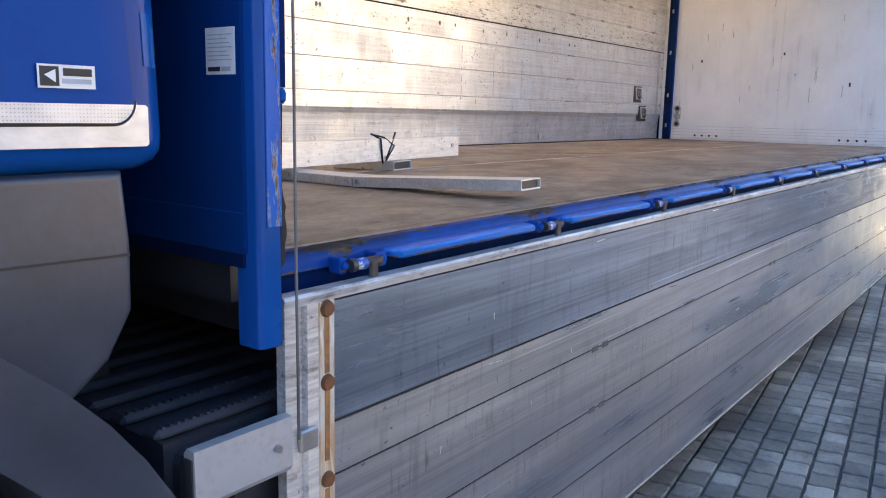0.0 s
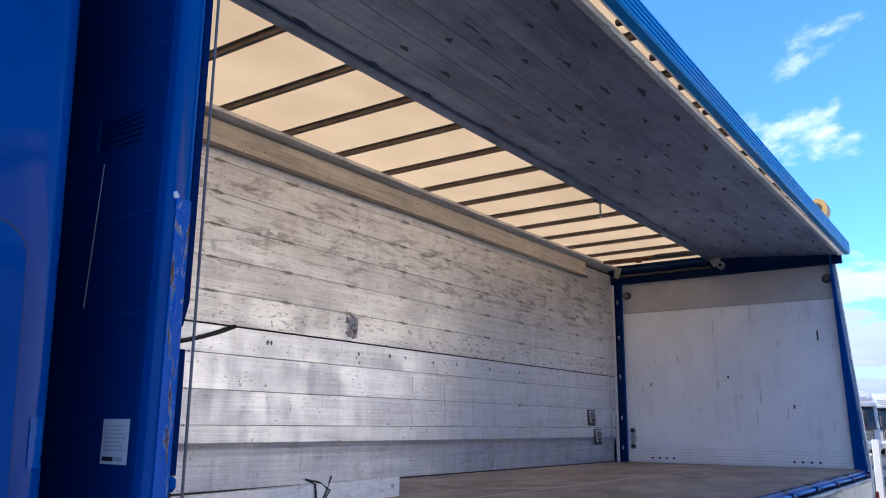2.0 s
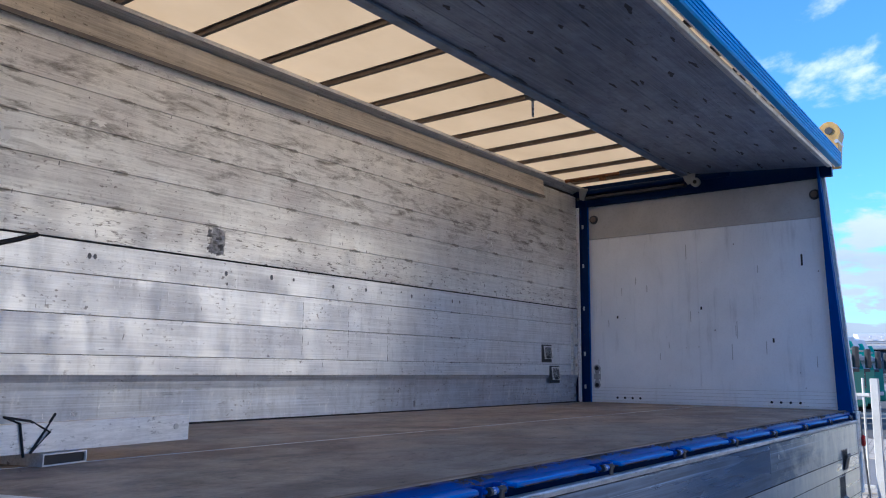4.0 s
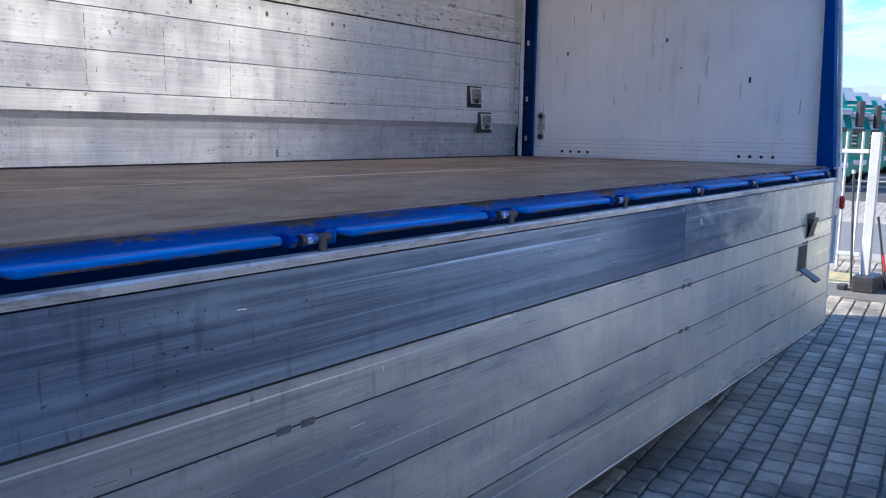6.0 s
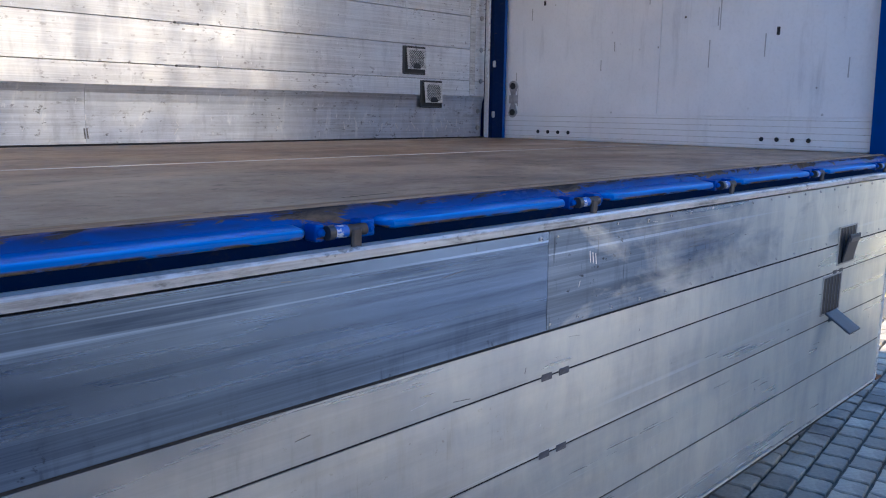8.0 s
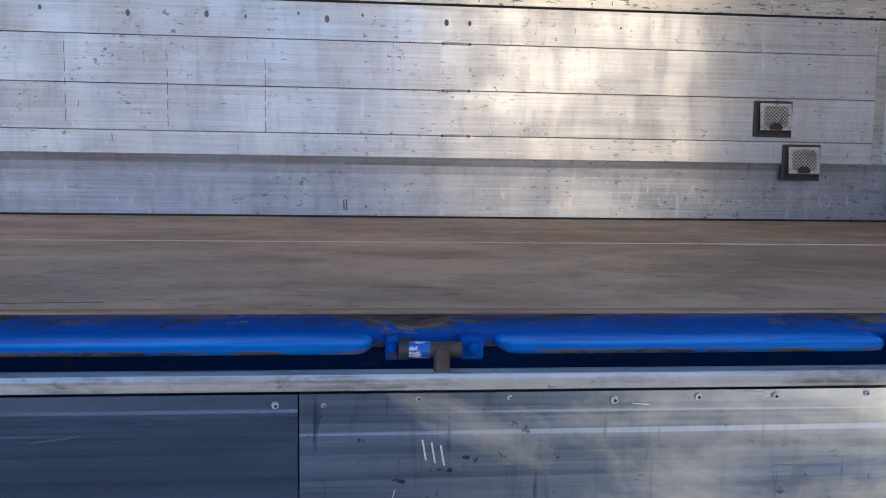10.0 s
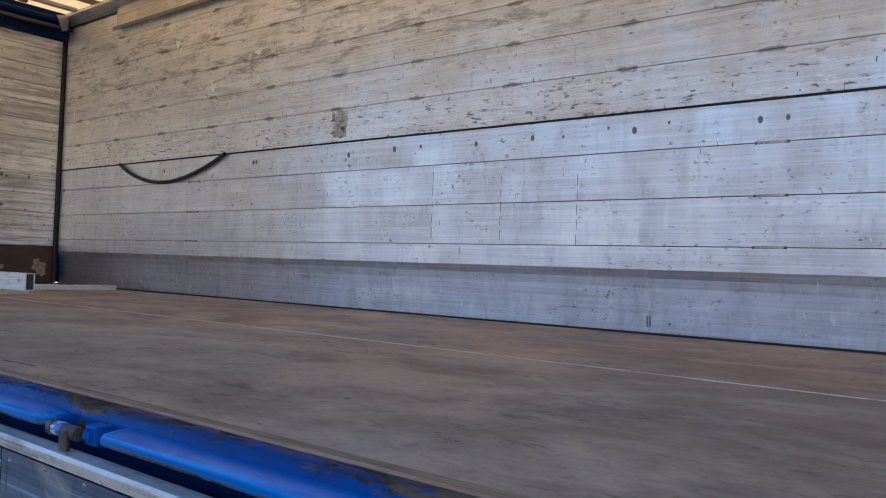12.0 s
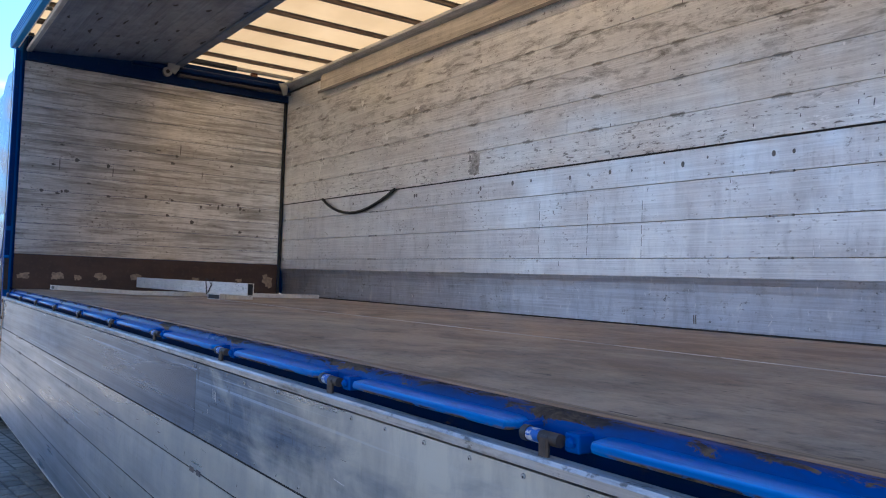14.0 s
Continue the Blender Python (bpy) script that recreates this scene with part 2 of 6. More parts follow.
        base = m.mix(m.math("MULTIPLY", m.ramp(flake, 0.40, 0.345), lowest), base, (0.92, 0.91, 0.89))
    r = m.math("ADD", m.ramp(blot, 0.3, 0.75, rough - 0.07, rough + 0.16), m.ramp(streak, 0.3, 0.7, -0.04, 0.06))
    r = m.math("MAXIMUM", r, 0.285)
    r = m.math("ADD", r, m.ramp(mott, 0.42, 0.64, 0.0, 0.09))
    met = m.ramp(blot, 0.45, 0.8, metal, metal - 0.35)
    m.set(Base_Color=base, Metallic=met, Roughness=r, Anisotropic=aniso)
    m.put(m.vec(0, 0, 1) if along != "z" else m.vec(1, 0, 0), m.b.inputs["Tangent"])
    relief = m.math("ADD", m.math("MULTIPLY", brush, 0.5), scuff)
    if upright > 0:
        relief = m.math("ADD", relief, m.math("MULTIPLY", m.noise(m.scaled(7.0, 7.0, 2.6, shift), 1.0, 4, 0.55, 0.3), 3.5))
    m.bump(relief, 0.25, 0.0008)
    return m.m


def paint(name, colour, rust=0.0, rough=0.28, dirt=0.3, coat=0.3):
    """Vehicle paint with chips, rust and grime."""
    m = Mat(name)
    big = m.noise(m.scaled(2.5, 2.5, 2.5), 1.0, 6, 0.6)
    fine = m.noise(m.scaled(22, 30, 30), 1.0, 8, 0.7, 0.6)
    base = m.mix(m.ramp(big, 0.3, 0.75), tuple(c * 0.82 for c in colour), tuple(min(1, c * 1.12) for c in colour))
    base = m.mix(m.ramp(fine, 0.55, 0.8, 0, dirt), base, (0.07, 0.06, 0.05))
    r = m.ramp(big, 0.3, 0.7, rough, rough + 0.14)
    if rust > 0:
        mask = m.noise(m.scaled(9, 26, 26), 1.0, 9, 0.68, 0.8)
        f = m.ramp(mask, 0.68 - 0.2 * rust, 0.72 - 0.2 * rust)
        base = m.mix(f, base, m.mix(m.ramp(fine, 0.35, 0.65), (0.035, 0.024, 0.018), (0.15, 0.095, 0.06)))
        r = m.math("MAXIMUM", r, m.math("MULTIPLY", f, 0.85))
    m.set(Base_Color=base, Roughness=r, Coat_Weight=coat, Coat_Roughness=0.05, Coat_IOR=1.32, Specular_IOR_Level=0.03)
    m.bump(fine, 0.1, 0.001)
    return m.m


def plain(name, colour, rough=0.6, metal=0.0, vary=0.25, scale=6.0, bump=0.15):
    m = Mat(name)
    a = m.noise(m.scaled(scale, scale, scale), 1.0, 6, 0.6)
    b = m.noise(m.scaled(scale * 11, scale * 11, scale * 11), 1.0, 4, 0.6)
    c = m.mix(m.ramp(a, 0.3, 0.7), tuple(x * (1 - vary) for x in colour), tuple(min(1, x * (1 + vary)) for x in colour))
    c = m.mix(m.ramp(b, 0.5, 0.8, 0, 0.35), c, tuple(x * 0.5 for x in colour))
    m.set(Base_Color=c, Roughness=m.ramp(a, 0.3, 0.7, rough * 0.9, min(1, rough * 1.12)), Metallic=metal)
    m.bump(b, bump, 0.002)
    return m.m


ALU_FAR = aluminium("aluminium_lower", (0.81, 0.82, 0.83), (0.69, 0.70, 0.715), (0.50, 0.45, 0.44), 0.27, 0.42, metal=0.84, upright=0.4)
# foot profile: the dark reflection on its downward face is painted into the colour
ALU_FOOT = aluminium("aluminium_foot_profile", (0.66, 0.70, 0.77), (0.52, 0.555, 0.62), (0.33, 0.34, 0.37), 0.30, 0.5, smudge=0.58, metal=0.95, upright=0.5)
ALU_UP = aluminium("aluminium_upper", (0.84, 0.83, 0.80), (0.71, 0.70, 0.68), (0.42, 0.34, 0.31), 0.31, 0.55, smudge=0.6, metal=0.72, band=True)
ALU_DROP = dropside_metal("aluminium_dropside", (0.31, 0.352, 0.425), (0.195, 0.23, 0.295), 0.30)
# top profiles: reflection of shaded ground painted as dark blue, lighter in the rear length
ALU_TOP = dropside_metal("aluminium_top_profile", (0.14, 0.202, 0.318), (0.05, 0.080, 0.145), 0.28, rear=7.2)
ALU_TOP2 = dropside_metal("aluminium_top_rear", (0.19, 0.25, 0.35), (0.08, 0.115, 0.178), 0.28, rear=6.5, reach=0.9)
ALU_FRONT = aluminium("aluminium_front", (0.88, 0.87, 0.86), (0.68, 0.665, 0.65), (0.24, 0.20, 0.165), 0.36, 0.7, along="y", smudge=0.55, streaks=0.7, broad=0.55)
ALU_PROF = aluminium("aluminium_profile", (0.80, 0.79, 0.77), (0.66, 0.65, 0.63), (0.40, 0.38, 0.35), 0.42, 0.4, smudge=0.68, aniso=0.2, metal=0.55)
ALU_EDGE = aluminium("aluminium_edge", (0.78, 0.77, 0.75), (0.55, 0.54, 0.52), (0.20, 0.18, 0.16), 0.45, 0.7, smudge=0.56, aniso=0.3, metal=0.6)
ALU_LIP = aluminium("aluminium_lip", (0.60, 0.60, 0.60), (0.44, 0.44, 0.445), (0.15, 0.13, 0.11), 0.45, 0.8, smudge=0.50, aniso=0.2, metal=0.5)
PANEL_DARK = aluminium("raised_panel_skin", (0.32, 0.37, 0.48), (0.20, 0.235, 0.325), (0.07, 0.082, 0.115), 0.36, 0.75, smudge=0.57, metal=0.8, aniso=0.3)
BLUE = paint("blue_paint", (0.0, 0.058, 0.27), 0.0, 0.22, 0.04, 0.5)
BLUE_GLOSS = paint("blue_gloss_paint", (0.0, 0.066, 0.28), 0.0, 0.16, 0.03, 0.6)
BLUE_WORN = paint("blue_paint_worn", (0.0, 0.085, 0.36), 0.8, 0.33, 0.4, 0.05)
# navy of the seal; also the rail recess, its shade painted in
BLUE_WEB = paint("navy_seal_and_recess_shade", (0.0, 0.018, 0.10), 0.15, 0.5, 0.5, 0.0)
BLUE_DARK = paint("dark_blue_paint", (0.003, 0.015, 0.062), 0.1, 0.35, 0.3, 0.1)
BLUE_POST = paint("blue_post_paint", (0.0, 0.055, 0.24), 0.1, 0.35, 0.3, 0.1)
# truck blue with the shade of the narrow cab gap put into it
BLUE_WALL = paint("blue_wall_shaded", (0.0, 0.034, 0.16), 0.0, 0.12, 0.05, 0.4)


def make_rail_mat(name, low, high, grime, ridge_light=0.0, gloss=0.1):
    """Blue rail paint, rubbed through to brown metal and dirt along its upper edge, with face shade and a ridge
    highlight painted in.
    """
    m = Mat(name)
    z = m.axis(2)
    big = m.noise(m.scaled(3, 3, 3), 1.0, 5, 0.6)
    fine = m.noise(m.scaled(14, 40, 40), 1.0, 9, 0.72, 0.7)
    chips = m.noise(m.scaled(9, 34, 34), 1.0, 10, 0.72, 0.9)
    c = m.mix(m.ramp(big, 0.3, 0.7), low, high)
    # pale blue band paints the sky highlight along the bar's top edge
    if ridge_light > 0:
        glint_noise = m.noise(m.scaled(5, 60, 60), 1.0, 7, 0.66)
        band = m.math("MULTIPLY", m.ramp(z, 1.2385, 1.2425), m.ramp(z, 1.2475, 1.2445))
        c = m.mix(m.math("MULTIPLY", band, m.ramp(glint_noise, 0.38, 0.56, 0.15 * ridge_light, ridge_light)), c, (0.03, 0.27, 0.74))
    cell = m.math("FRACT", m.math("DIVIDE", m.math("SUBTRACT", m.axis(0), 0.978), 0.7176))
    near = m.ramp(m.math("ABSOLUTE", m.math("SUBTRACT", cell, 0.5)), 0.0, 0.16, 0.16, 0.0)
    edge = m.math("ADD", m.math("MULTIPLY", chips, 0.9), m.ramp(z, 1.246, 1.267, -0.11, 0.05))
    edge = m.math("ADD", edge, near)
    f = m.ramp(edge, 0.505, 0.54)
    under = m.math("MULTIPLY", m.ramp(z, 1.2310, 1.2345, 1.0, 0.0), m.ramp(chips, 0.42, 0.50))
    f = m.math("MAXIMUM", f, under)
    c = m.mix(f, c, m.mix(m.ramp(fine, 0.38, 0.62), (0.03, 0.025, 0.022), (0.17, 0.125, 0.085)))
    c = m.mix(m.ramp(fine, 0.60, 0.72, 0, 0.7), c, (0.03, 0.035, 0.05))
    # grime plus painted shade: darkens the upright face, most near the top
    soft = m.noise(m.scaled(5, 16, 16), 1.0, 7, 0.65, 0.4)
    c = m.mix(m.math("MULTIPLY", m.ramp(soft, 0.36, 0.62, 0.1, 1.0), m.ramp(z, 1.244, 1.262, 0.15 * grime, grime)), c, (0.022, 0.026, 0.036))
    m.set(Base_Color=c, Roughness=m.math("MAXIMUM", m.ramp(big, 0.3, 0.7, 0.26, 0.36), m.math("MULTIPLY", f, 0.85)), Specular_IOR_Level=0.03, Coat_Weight=m.ramp(f, 0.0, 0.5, gloss, 0.0), Coat_Roughness=0.12, Coat_IOR=1.22)
    m.bump(fine, 0.2, 0.001)
    return m.m


RAIL_MAT = make_rail_mat("rail_paint_shaded", (0.0, 0.043, 0.22), (0.0, 0.068, 0.32), 0.75)
BAR_MAT = make_rail_mat("bar_paint_lit", (0.0, 0.088, 0.345), (0.0, 0.138, 0.48), 0.1, 0.8, 0.3)
BLUE_TRIM = paint("light_blue_trim", (0.03, 0.30, 0.70), 0.0, 0.3, 0.15, 0.15)
GREY_PLASTIC = plain("grey_plastic", (0.036, 0.044, 0.062), 0.36)
BLACK_PLASTIC = plain("black_plastic", (0.028, 0.030, 0.038), 0.45, bump=0.3)
RUBBER = plain("rubber", (0.015, 0.015, 0.016), 0.75)
STEEL = plain("zinc_steel", (0.42, 0.42, 0.42), 0.4, 0.9)
RUST = plain("rusty_steel", (0.16, 0.065, 0.025), 0.9, 0.1, 0.5, 40)
YARD_WHITE = plain("weathered_white_paint", (0.42, 0.43, 0.44), 0.45, vary=0.1)
WHITE = plain("white_paint", (0.78, 0.78, 0.76), 0.4, vary=0.06)
CREAM = aluminium("worn_fascia", (0.64, 0.585, 0.50), (0.50, 0.45, 0.375), (0.22, 0.18, 0.14), 0.42, 0.75, smudge=0.57, metal=0.35, aniso=0.2, streaks=0.5, broad=0.25)
ASPHALT = plain("asphalt", (0.055, 0.055, 0.058), 0.9, bump=0.5)
CONCRETE = plain("concrete", (0.30, 0.28, 0.245), 0.85, vary=0.15, scale=2)
DARKGLASS = plain("cab_glass", (0.02, 0.025, 0.03), 0.06, vary=0.05, bump=0.0)
YELLOW = plain("yellow_paint", (0.62, 0.38, 0.08), 0.4, vary=0.1)
GREEN = plain("green_paint", (0.01, 0.22, 0.17), 0.35, vary=0.1)
SKYBLUE = plain("bright_blue_paint", (0.02, 0.20, 0.60), 0.35, vary=0.1)
RED = plain("red_paint", (0.55, 0.03, 0.03), 0.4)
LAMP_RED = plain("red_lens", (0.35, 0.01, 0.01), 0.15)
INK = plain("dark_print", (0.02, 0.02, 0.022), 0.5)


def make_floor_mat():
    """Brown film-faced plywood, rubbed pale along the loading direction."""
    m = Mat("plywood_floor")
    fine = m.noise(m.scaled(46.0, 80, 80), 1.0, 6, 0.7)
    streak = m.noise(m.scaled(3.2, 4.0, 4.0), 1.0, 10, 0.72, 0.3)
    wear = m.noise(m.scaled(1.7, 2.0, 2.0), 1.0, 9, 0.68, 0.3)
    spots = m.noise(m.scaled(12, 22, 22), 1.0, 8, 0.7, 0.3)
    scrape = m.noise(m.scaled(12, 27, 27), 1.0, 8, 0.7, 0.5)
    grey = m.noise(m.scaled(0.9, 1.2, 1.2), 1.0, 6, 0.6, 0.4)
    c = m.mix(m.ramp(streak, 0.40, 0.58), (0.138, 0.094, 0.062), (0.435, 0.32, 0.225))
    c = m.mix(m.ramp(wear, 0.44, 0.60, 0, 0.75), c, (0.485, 0.36, 0.255))
    c = m.mix(m.ramp(grey, 0.44, 0.62, 0.1, 0.7), c, (0.31, 0.275, 0.225))
    c = m.mix(m.ramp(fine, 0.45, 0.75, 0, 0.40), c, (0.13, 0.085, 0.06))
    c = m.mix(m.math("MULTIPLY", m.ramp(scrape, 0.56, 0.66), m.ramp(streak, 0.62, 0.4, 0, 0.95)), c, (0.05, 0.034, 0.026))
    c = m.mix(m.ramp(spots, 0.62, 0.72, 0, 0.7), c, (0.05, 0.034, 0.025))
    pale = m.noise(m.scaled(15.0, 36, 36), 1.0, 8, 0.72, 0.4)
    c = m.mix(m.math("MULTIPLY", m.ramp(pale, 0.58, 0.70), m.ramp(wear, 0.42, 0.58, 0.0, 0.5)), c, (0.56, 0.44, 0.35))
    gouge = m.noise(m.scaled(6.5, 14, 14), 1.0, 9, 0.72, 0.8)
    blotch = m.noise(m.scaled(1.5, 2.2, 2.2), 1.0, 10, 0.72, 0.4)
    c = m.mix(m.ramp(blotch, 0.49, 0.60, 0, 0.6), c, (0.15, 0.10, 0.072))
    c = m.mix(m.ramp(blotch, 0.45, 0.36, 0, 0.55), c, (0.485, 0.38, 0.275))
    c = m.mix(m.math("MULTIPLY", m.ramp(gouge, 0.61, 0.68), m.ramp(grey, 0.40, 0.58, 0.1, 0.85)), c, (0.045, 0.030, 0.022))
    chip = m.noise(m.scaled(20, 42, 42), 1.0, 7, 0.7, 0.3)
    chip = m.math("MULTIPLY", m.ramp(chip, 0.635, 0.67), m.ramp(blotch, 0.42, 0.58, 0.35, 1.0))
    c = m.mix(chip, c, (0.032, 0.022, 0.017))
    m.set(Base_Color=c, Roughness=m.ramp(wear, 0.3, 0.7, 0.42, 0.68), Specular_IOR_Level=0.35)
    m.bump(m.math("ADD", m.math("ADD", fine, spots), m.math("MULTIPLY", chip, -2.0)), 0.35, 0.0012)
    return m.m


def make_wood_edge():
    m = Mat("worn_wood_edge")
    g = m.noise(m.scaled(3, 90, 90), 1.0, 6, 0.7)
    b = m.noise(m.scaled(6, 12, 12), 1.0, 6, 0.6)
    c = m.mix(m.ramp(g, 0.35, 0.65), (0.15, 0.095, 0.055), (0.36, 0.26, 0.175))
    c = m.mix(m.ramp(b, 0.5, 0.7, 0, 0.7), c, (0.09, 0.06, 0.04))
    m.set(Base_Color=c, Roughness=0.75)
    m.bump(g, 0.4, 0.002)
    return m.m


def make_rust_strip():
    """Pale galvanised strip with rust bleeding down from its bolts."""
    m = Mat("rust_streaked")
    a = m.noise(m.scaled(60, 60, 7), 1.0, 8, 0.68, 0.5)
    b = m.noise(m.scaled(28, 28, 12), 1.0, 6, 0.6)
    c = m.mix(m.ramp(b, 0.35, 0.65), (0.66, 0.63, 0.56), (0.50, 0.44, 0.34))
    c = m.mix(m.ramp(a, 0.45, 0.58, 0, 0.9), c, (0.46, 0.24, 0.08))
    c = m.mix(m.ramp(a, 0.60, 0.68, 0, 0.9), c, (0.10, 0.04, 0.016))
    m.set(Base_Color=c, Roughness=0.75)
    m.bump(a, 0.4, 0.002)
    return m.m


def make_post_wear():
    """Blue paint rubbed off in patches down a post: primer, bare brown metal and rust."""
    m = Mat("post_wear")
    a = m.noise(m.scaled(55, 55, 10), 1.0, 9, 0.68, 0.6)
    b = m.noise(m.scaled(120, 120, 60), 1.0, 6, 0.65)
    c = m.mix(m.ramp(a, 0.53, 0.56), (0.0, 0.10, 0.44), m.mix(m.ramp(b, 0.4, 0.62), (0.10, 0.20, 0.42), (0.36, 0.38, 0.40)))
    c = m.mix(m.ramp(a, 0.565, 0.59), c, m.mix(m.ramp(b, 0.4, 0.6), (0.09, 0.05, 0.03), (0.30, 0.16, 0.07)))
    m.set(Base_Color=c, Roughness=m.ramp(a, 0.48, 0.54, 0.3, 0.85), Specular_IOR_Level=0.2)
    m.bump(a, 0.4, 0.001)
    return m.m


def make_kick_mat():
    """Dark brown kick board with the face chipped away in places."""
    m = Mat("brown_kick_board")
    a = m.noise(m.scaled(4, 4, 9), 1.0, 6, 0.6)
    b = m.noise(m.scaled(30, 30, 30), 1.0, 5, 0.6)
    c = m.mix(m.ramp(a, 0.3, 0.7), (0.028, 0.015, 0.011), (0.055, 0.028, 0.020))
    c = m.mix(m.ramp(b, 0.55, 0.8, 0, 0.5), c, (0.11, 0.07, 0.05))
    m.set(Base_Color=c, Roughness=0.6)
    return m.m


def make_roof_mat():
    """Translucent polyester roof: passes warm daylight, with cloudy dirt on top."""
    m = Mat("translucent_roof")
    a = m.noise(m.scaled(0.9, 1.6, 1), 1.0, 5, 0.6, 0.6)
    b = m.noise(m.scaled(6, 6, 1), 1.0, 5, 0.6)
    c = m.mix(m.ramp(a, 0.35, 0.75), (0.74, 0.62, 0.455), (0.655, 0.54, 0.385))
    c = m.mix(m.ramp(b, 0.45, 0.8, 0, 0.15), c, (0.58, 0.46, 0.31))
    tr = m.n.new("ShaderNodeBsdfTranslucent")
    df = m.n.new("ShaderNodeBsdfDiffuse")
    mx = m.n.new("ShaderNodeMixShader")
    mx.inputs[0].default_value = 0.16
    m.l.new(c, tr.inputs["Color"]), m.l.new(c, df.inputs["Color"])
    m.l.new(tr.outputs[0], mx.inputs[1]), m.l.new(df.outputs[0], mx.inputs[2])
    m.l.new(mx.outputs[0], m.n["Material Output"].inputs["Surface"])
    return m.m


def make_paver_mat():
    m = Mat("paving_stone")
    r = m.rand()
    isl = m.n.new("ShaderNodeNewGeometry").outputs["Random Per Island"]
    v = m.math("FRACT", m.math("ADD", m.math("MULTIPLY", r, 7.3), isl))
    a = m.noise(m.scaled(3, 3, 3), 1.0, 6, 0.65)
    b = m.noise(m.scaled(60, 60, 60), 1.0, 5, 0.7)
    c = m.mix(v, (0.23, 0.206, 0.168), (0.47, 0.425, 0.35))
    dirt = m.noise(m.scaled(1.3, 1.3, 1.3), 1.0, 8, 0.68, 0.4)
    c = m.mix(m.ramp(a, 0.45, 0.65, 0, 0.6), c, (0.16, 0.15, 0.135))
    c = m.mix(m.ramp(dirt, 0.47, 0.60, 0, 0.8), c, (0.105, 0.10, 0.093))
    c = m.mix(m.ramp(b, 0.45, 0.75, 0, 0.4), c, (0.09, 0.088, 0.085))
    m.set(Base_Color=c, Roughness=0.82)
    m.bump(b, 0.5, 0.003)
    return m.m


def make_ground_mat():
    m = Mat("joint_sand")
    b = m.noise(m.scaled(25, 25, 25), 1.0, 6, 0.7)
    a = m.noise(m.scaled(0.5, 0.5, 0.5), 1.0, 6, 0.7)
    c = m.mix(m.ramp(b, 0.3, 0.7), (0.075, 0.068, 0.056), (0.14, 0.126, 0.104))
    c = m.mix(m.ramp(a, 0.45, 0.65, 0, 0.5), c, (0.17, 0.152, 0.125))
    m.set(Base_Color=c, Roughness=0.95)
    m.bump(b, 0.4, 0.004)
    return m.m


def make_door_mat():
    """Pale painted door sheet with faint smudges, pits and runs."""
    m = Mat("rear_door_panel")
    cloud = m.noise(m.scaled(1, 2.2, 1.6), 1.0, 6, 0.6, 0.4)
    runs = m.noise(m.scaled(1, 15, 1.6), 1.0, 7, 0.68, 0.4)
    grain = m.noise(m.scaled(60, 60, 60), 1.0, 4, 0.6)
    pit = m.math("MULTIPLY", m.ramp(m.voronoi(m.scaled(1, 9, 9), 1.0), 0.04, 0.07, 1, 0), m.ramp(cloud, 0.5, 0.6))
    c = m.mix(m.ramp(cloud, 0.35, 0.7), (0.95, 0.955, 0.96), (0.84, 0.845, 0.855))
    c = m.mix(m.math("MULTIPLY", m.ramp(runs, 0.54, 0.74), m.ramp(cloud, 0.38, 0.62, 0.05, 0.5)), c, (0.46, 0.46, 0.47))
    c = m.mix(m.ramp(grain, 0.5, 0.8, 0, 0.15), c, (0.5, 0.49, 0.48))
    c = m.mix(pit, c, (0.12, 0.10, 0.09))
    m.set(Base_Color=c, Roughness=m.ramp(cloud, 0.3, 0.7, 0.35, 0.5), Metallic=0.1)
    return m.m


def make_yard_mat():
    """Yard paving seen from afar: rows of grey stones."""
    m = Mat("yard_paving")
    n = m.n.new("ShaderNodeTexBrick")
    n.inputs["Scale"].default_value = 1.0
    n.inputs["Brick Width"].default_value, n.inputs["Row Height"].default_value = 0.135, 0.118
    n.inputs["Mortar Size"].default_value = 0.008
    for k, v in (("Color1", (0.24, 0.225, 0.20, 1)), ("Color2", (0.36, 0.335, 0.30, 1)), ("Mortar", (0.07, 0.066, 0.06, 1))):
        n.inputs[k].default_value = v
    r = m.n.new("ShaderNodeMapping")
    r.inputs["Rotation"].default_value = (0, 0, radians(-6.5))
    m.l.new(m.obj, r.inputs["Vector"])
    m.l.new(r.outputs[0], n.inputs["Vector"])
    a = m.noise(m.scaled(0.4, 0.4, 0.4), 1.0, 6, 0.65)
    c = m.mix(m.ramp(a, 0.35, 0.7, 0, 0.5), n.outputs["Color"], (0.24, 0.225, 0.20))
    m.set(Base_Color=c, Roughness=0.85)
    return m.m


REAR_WHITE, YARD_MAT = make_door_mat(), make_yard_mat()
STRIP_MAT, WEAR_MAT = make_rust_strip(), make_post_wear()
FLOOR_MAT, EDGE_MAT, KICK_MAT = make_floor_mat(), make_wood_edge(), make_kick_mat()
ROOF_MAT, PAVER_MAT, GROUND_MAT = make_roof_mat(), make_paver_mat(), make_ground_mat()


# ---- mesh helpers ----
def add_box(bm, x0, x1, y0, y1, z0, z1, bevel=0.0, m=None, seg=1):
    """A box, its edges rounded by bevel, added to bm."""
    mat = Matrix.Translation(((x0 + x1) / 2, (y0 + y1) / 2, (z0 + z1) / 2)) @ Matrix.Diagonal((x1 - x0, y1 - y0, z1 - z0, 1))
    if m is not None:
        mat = m @ mat
    vs = bmesh.ops.create_cube(bm, size=1.0, matrix=mat)["verts"]
    if bevel > 0:
        es = list({e for v in vs for e in v.link_edges})
        bmesh.ops.bevel(bm, geom=es, offset=bevel, segments=seg, affect="EDGES", profile=0.5)
    return bm


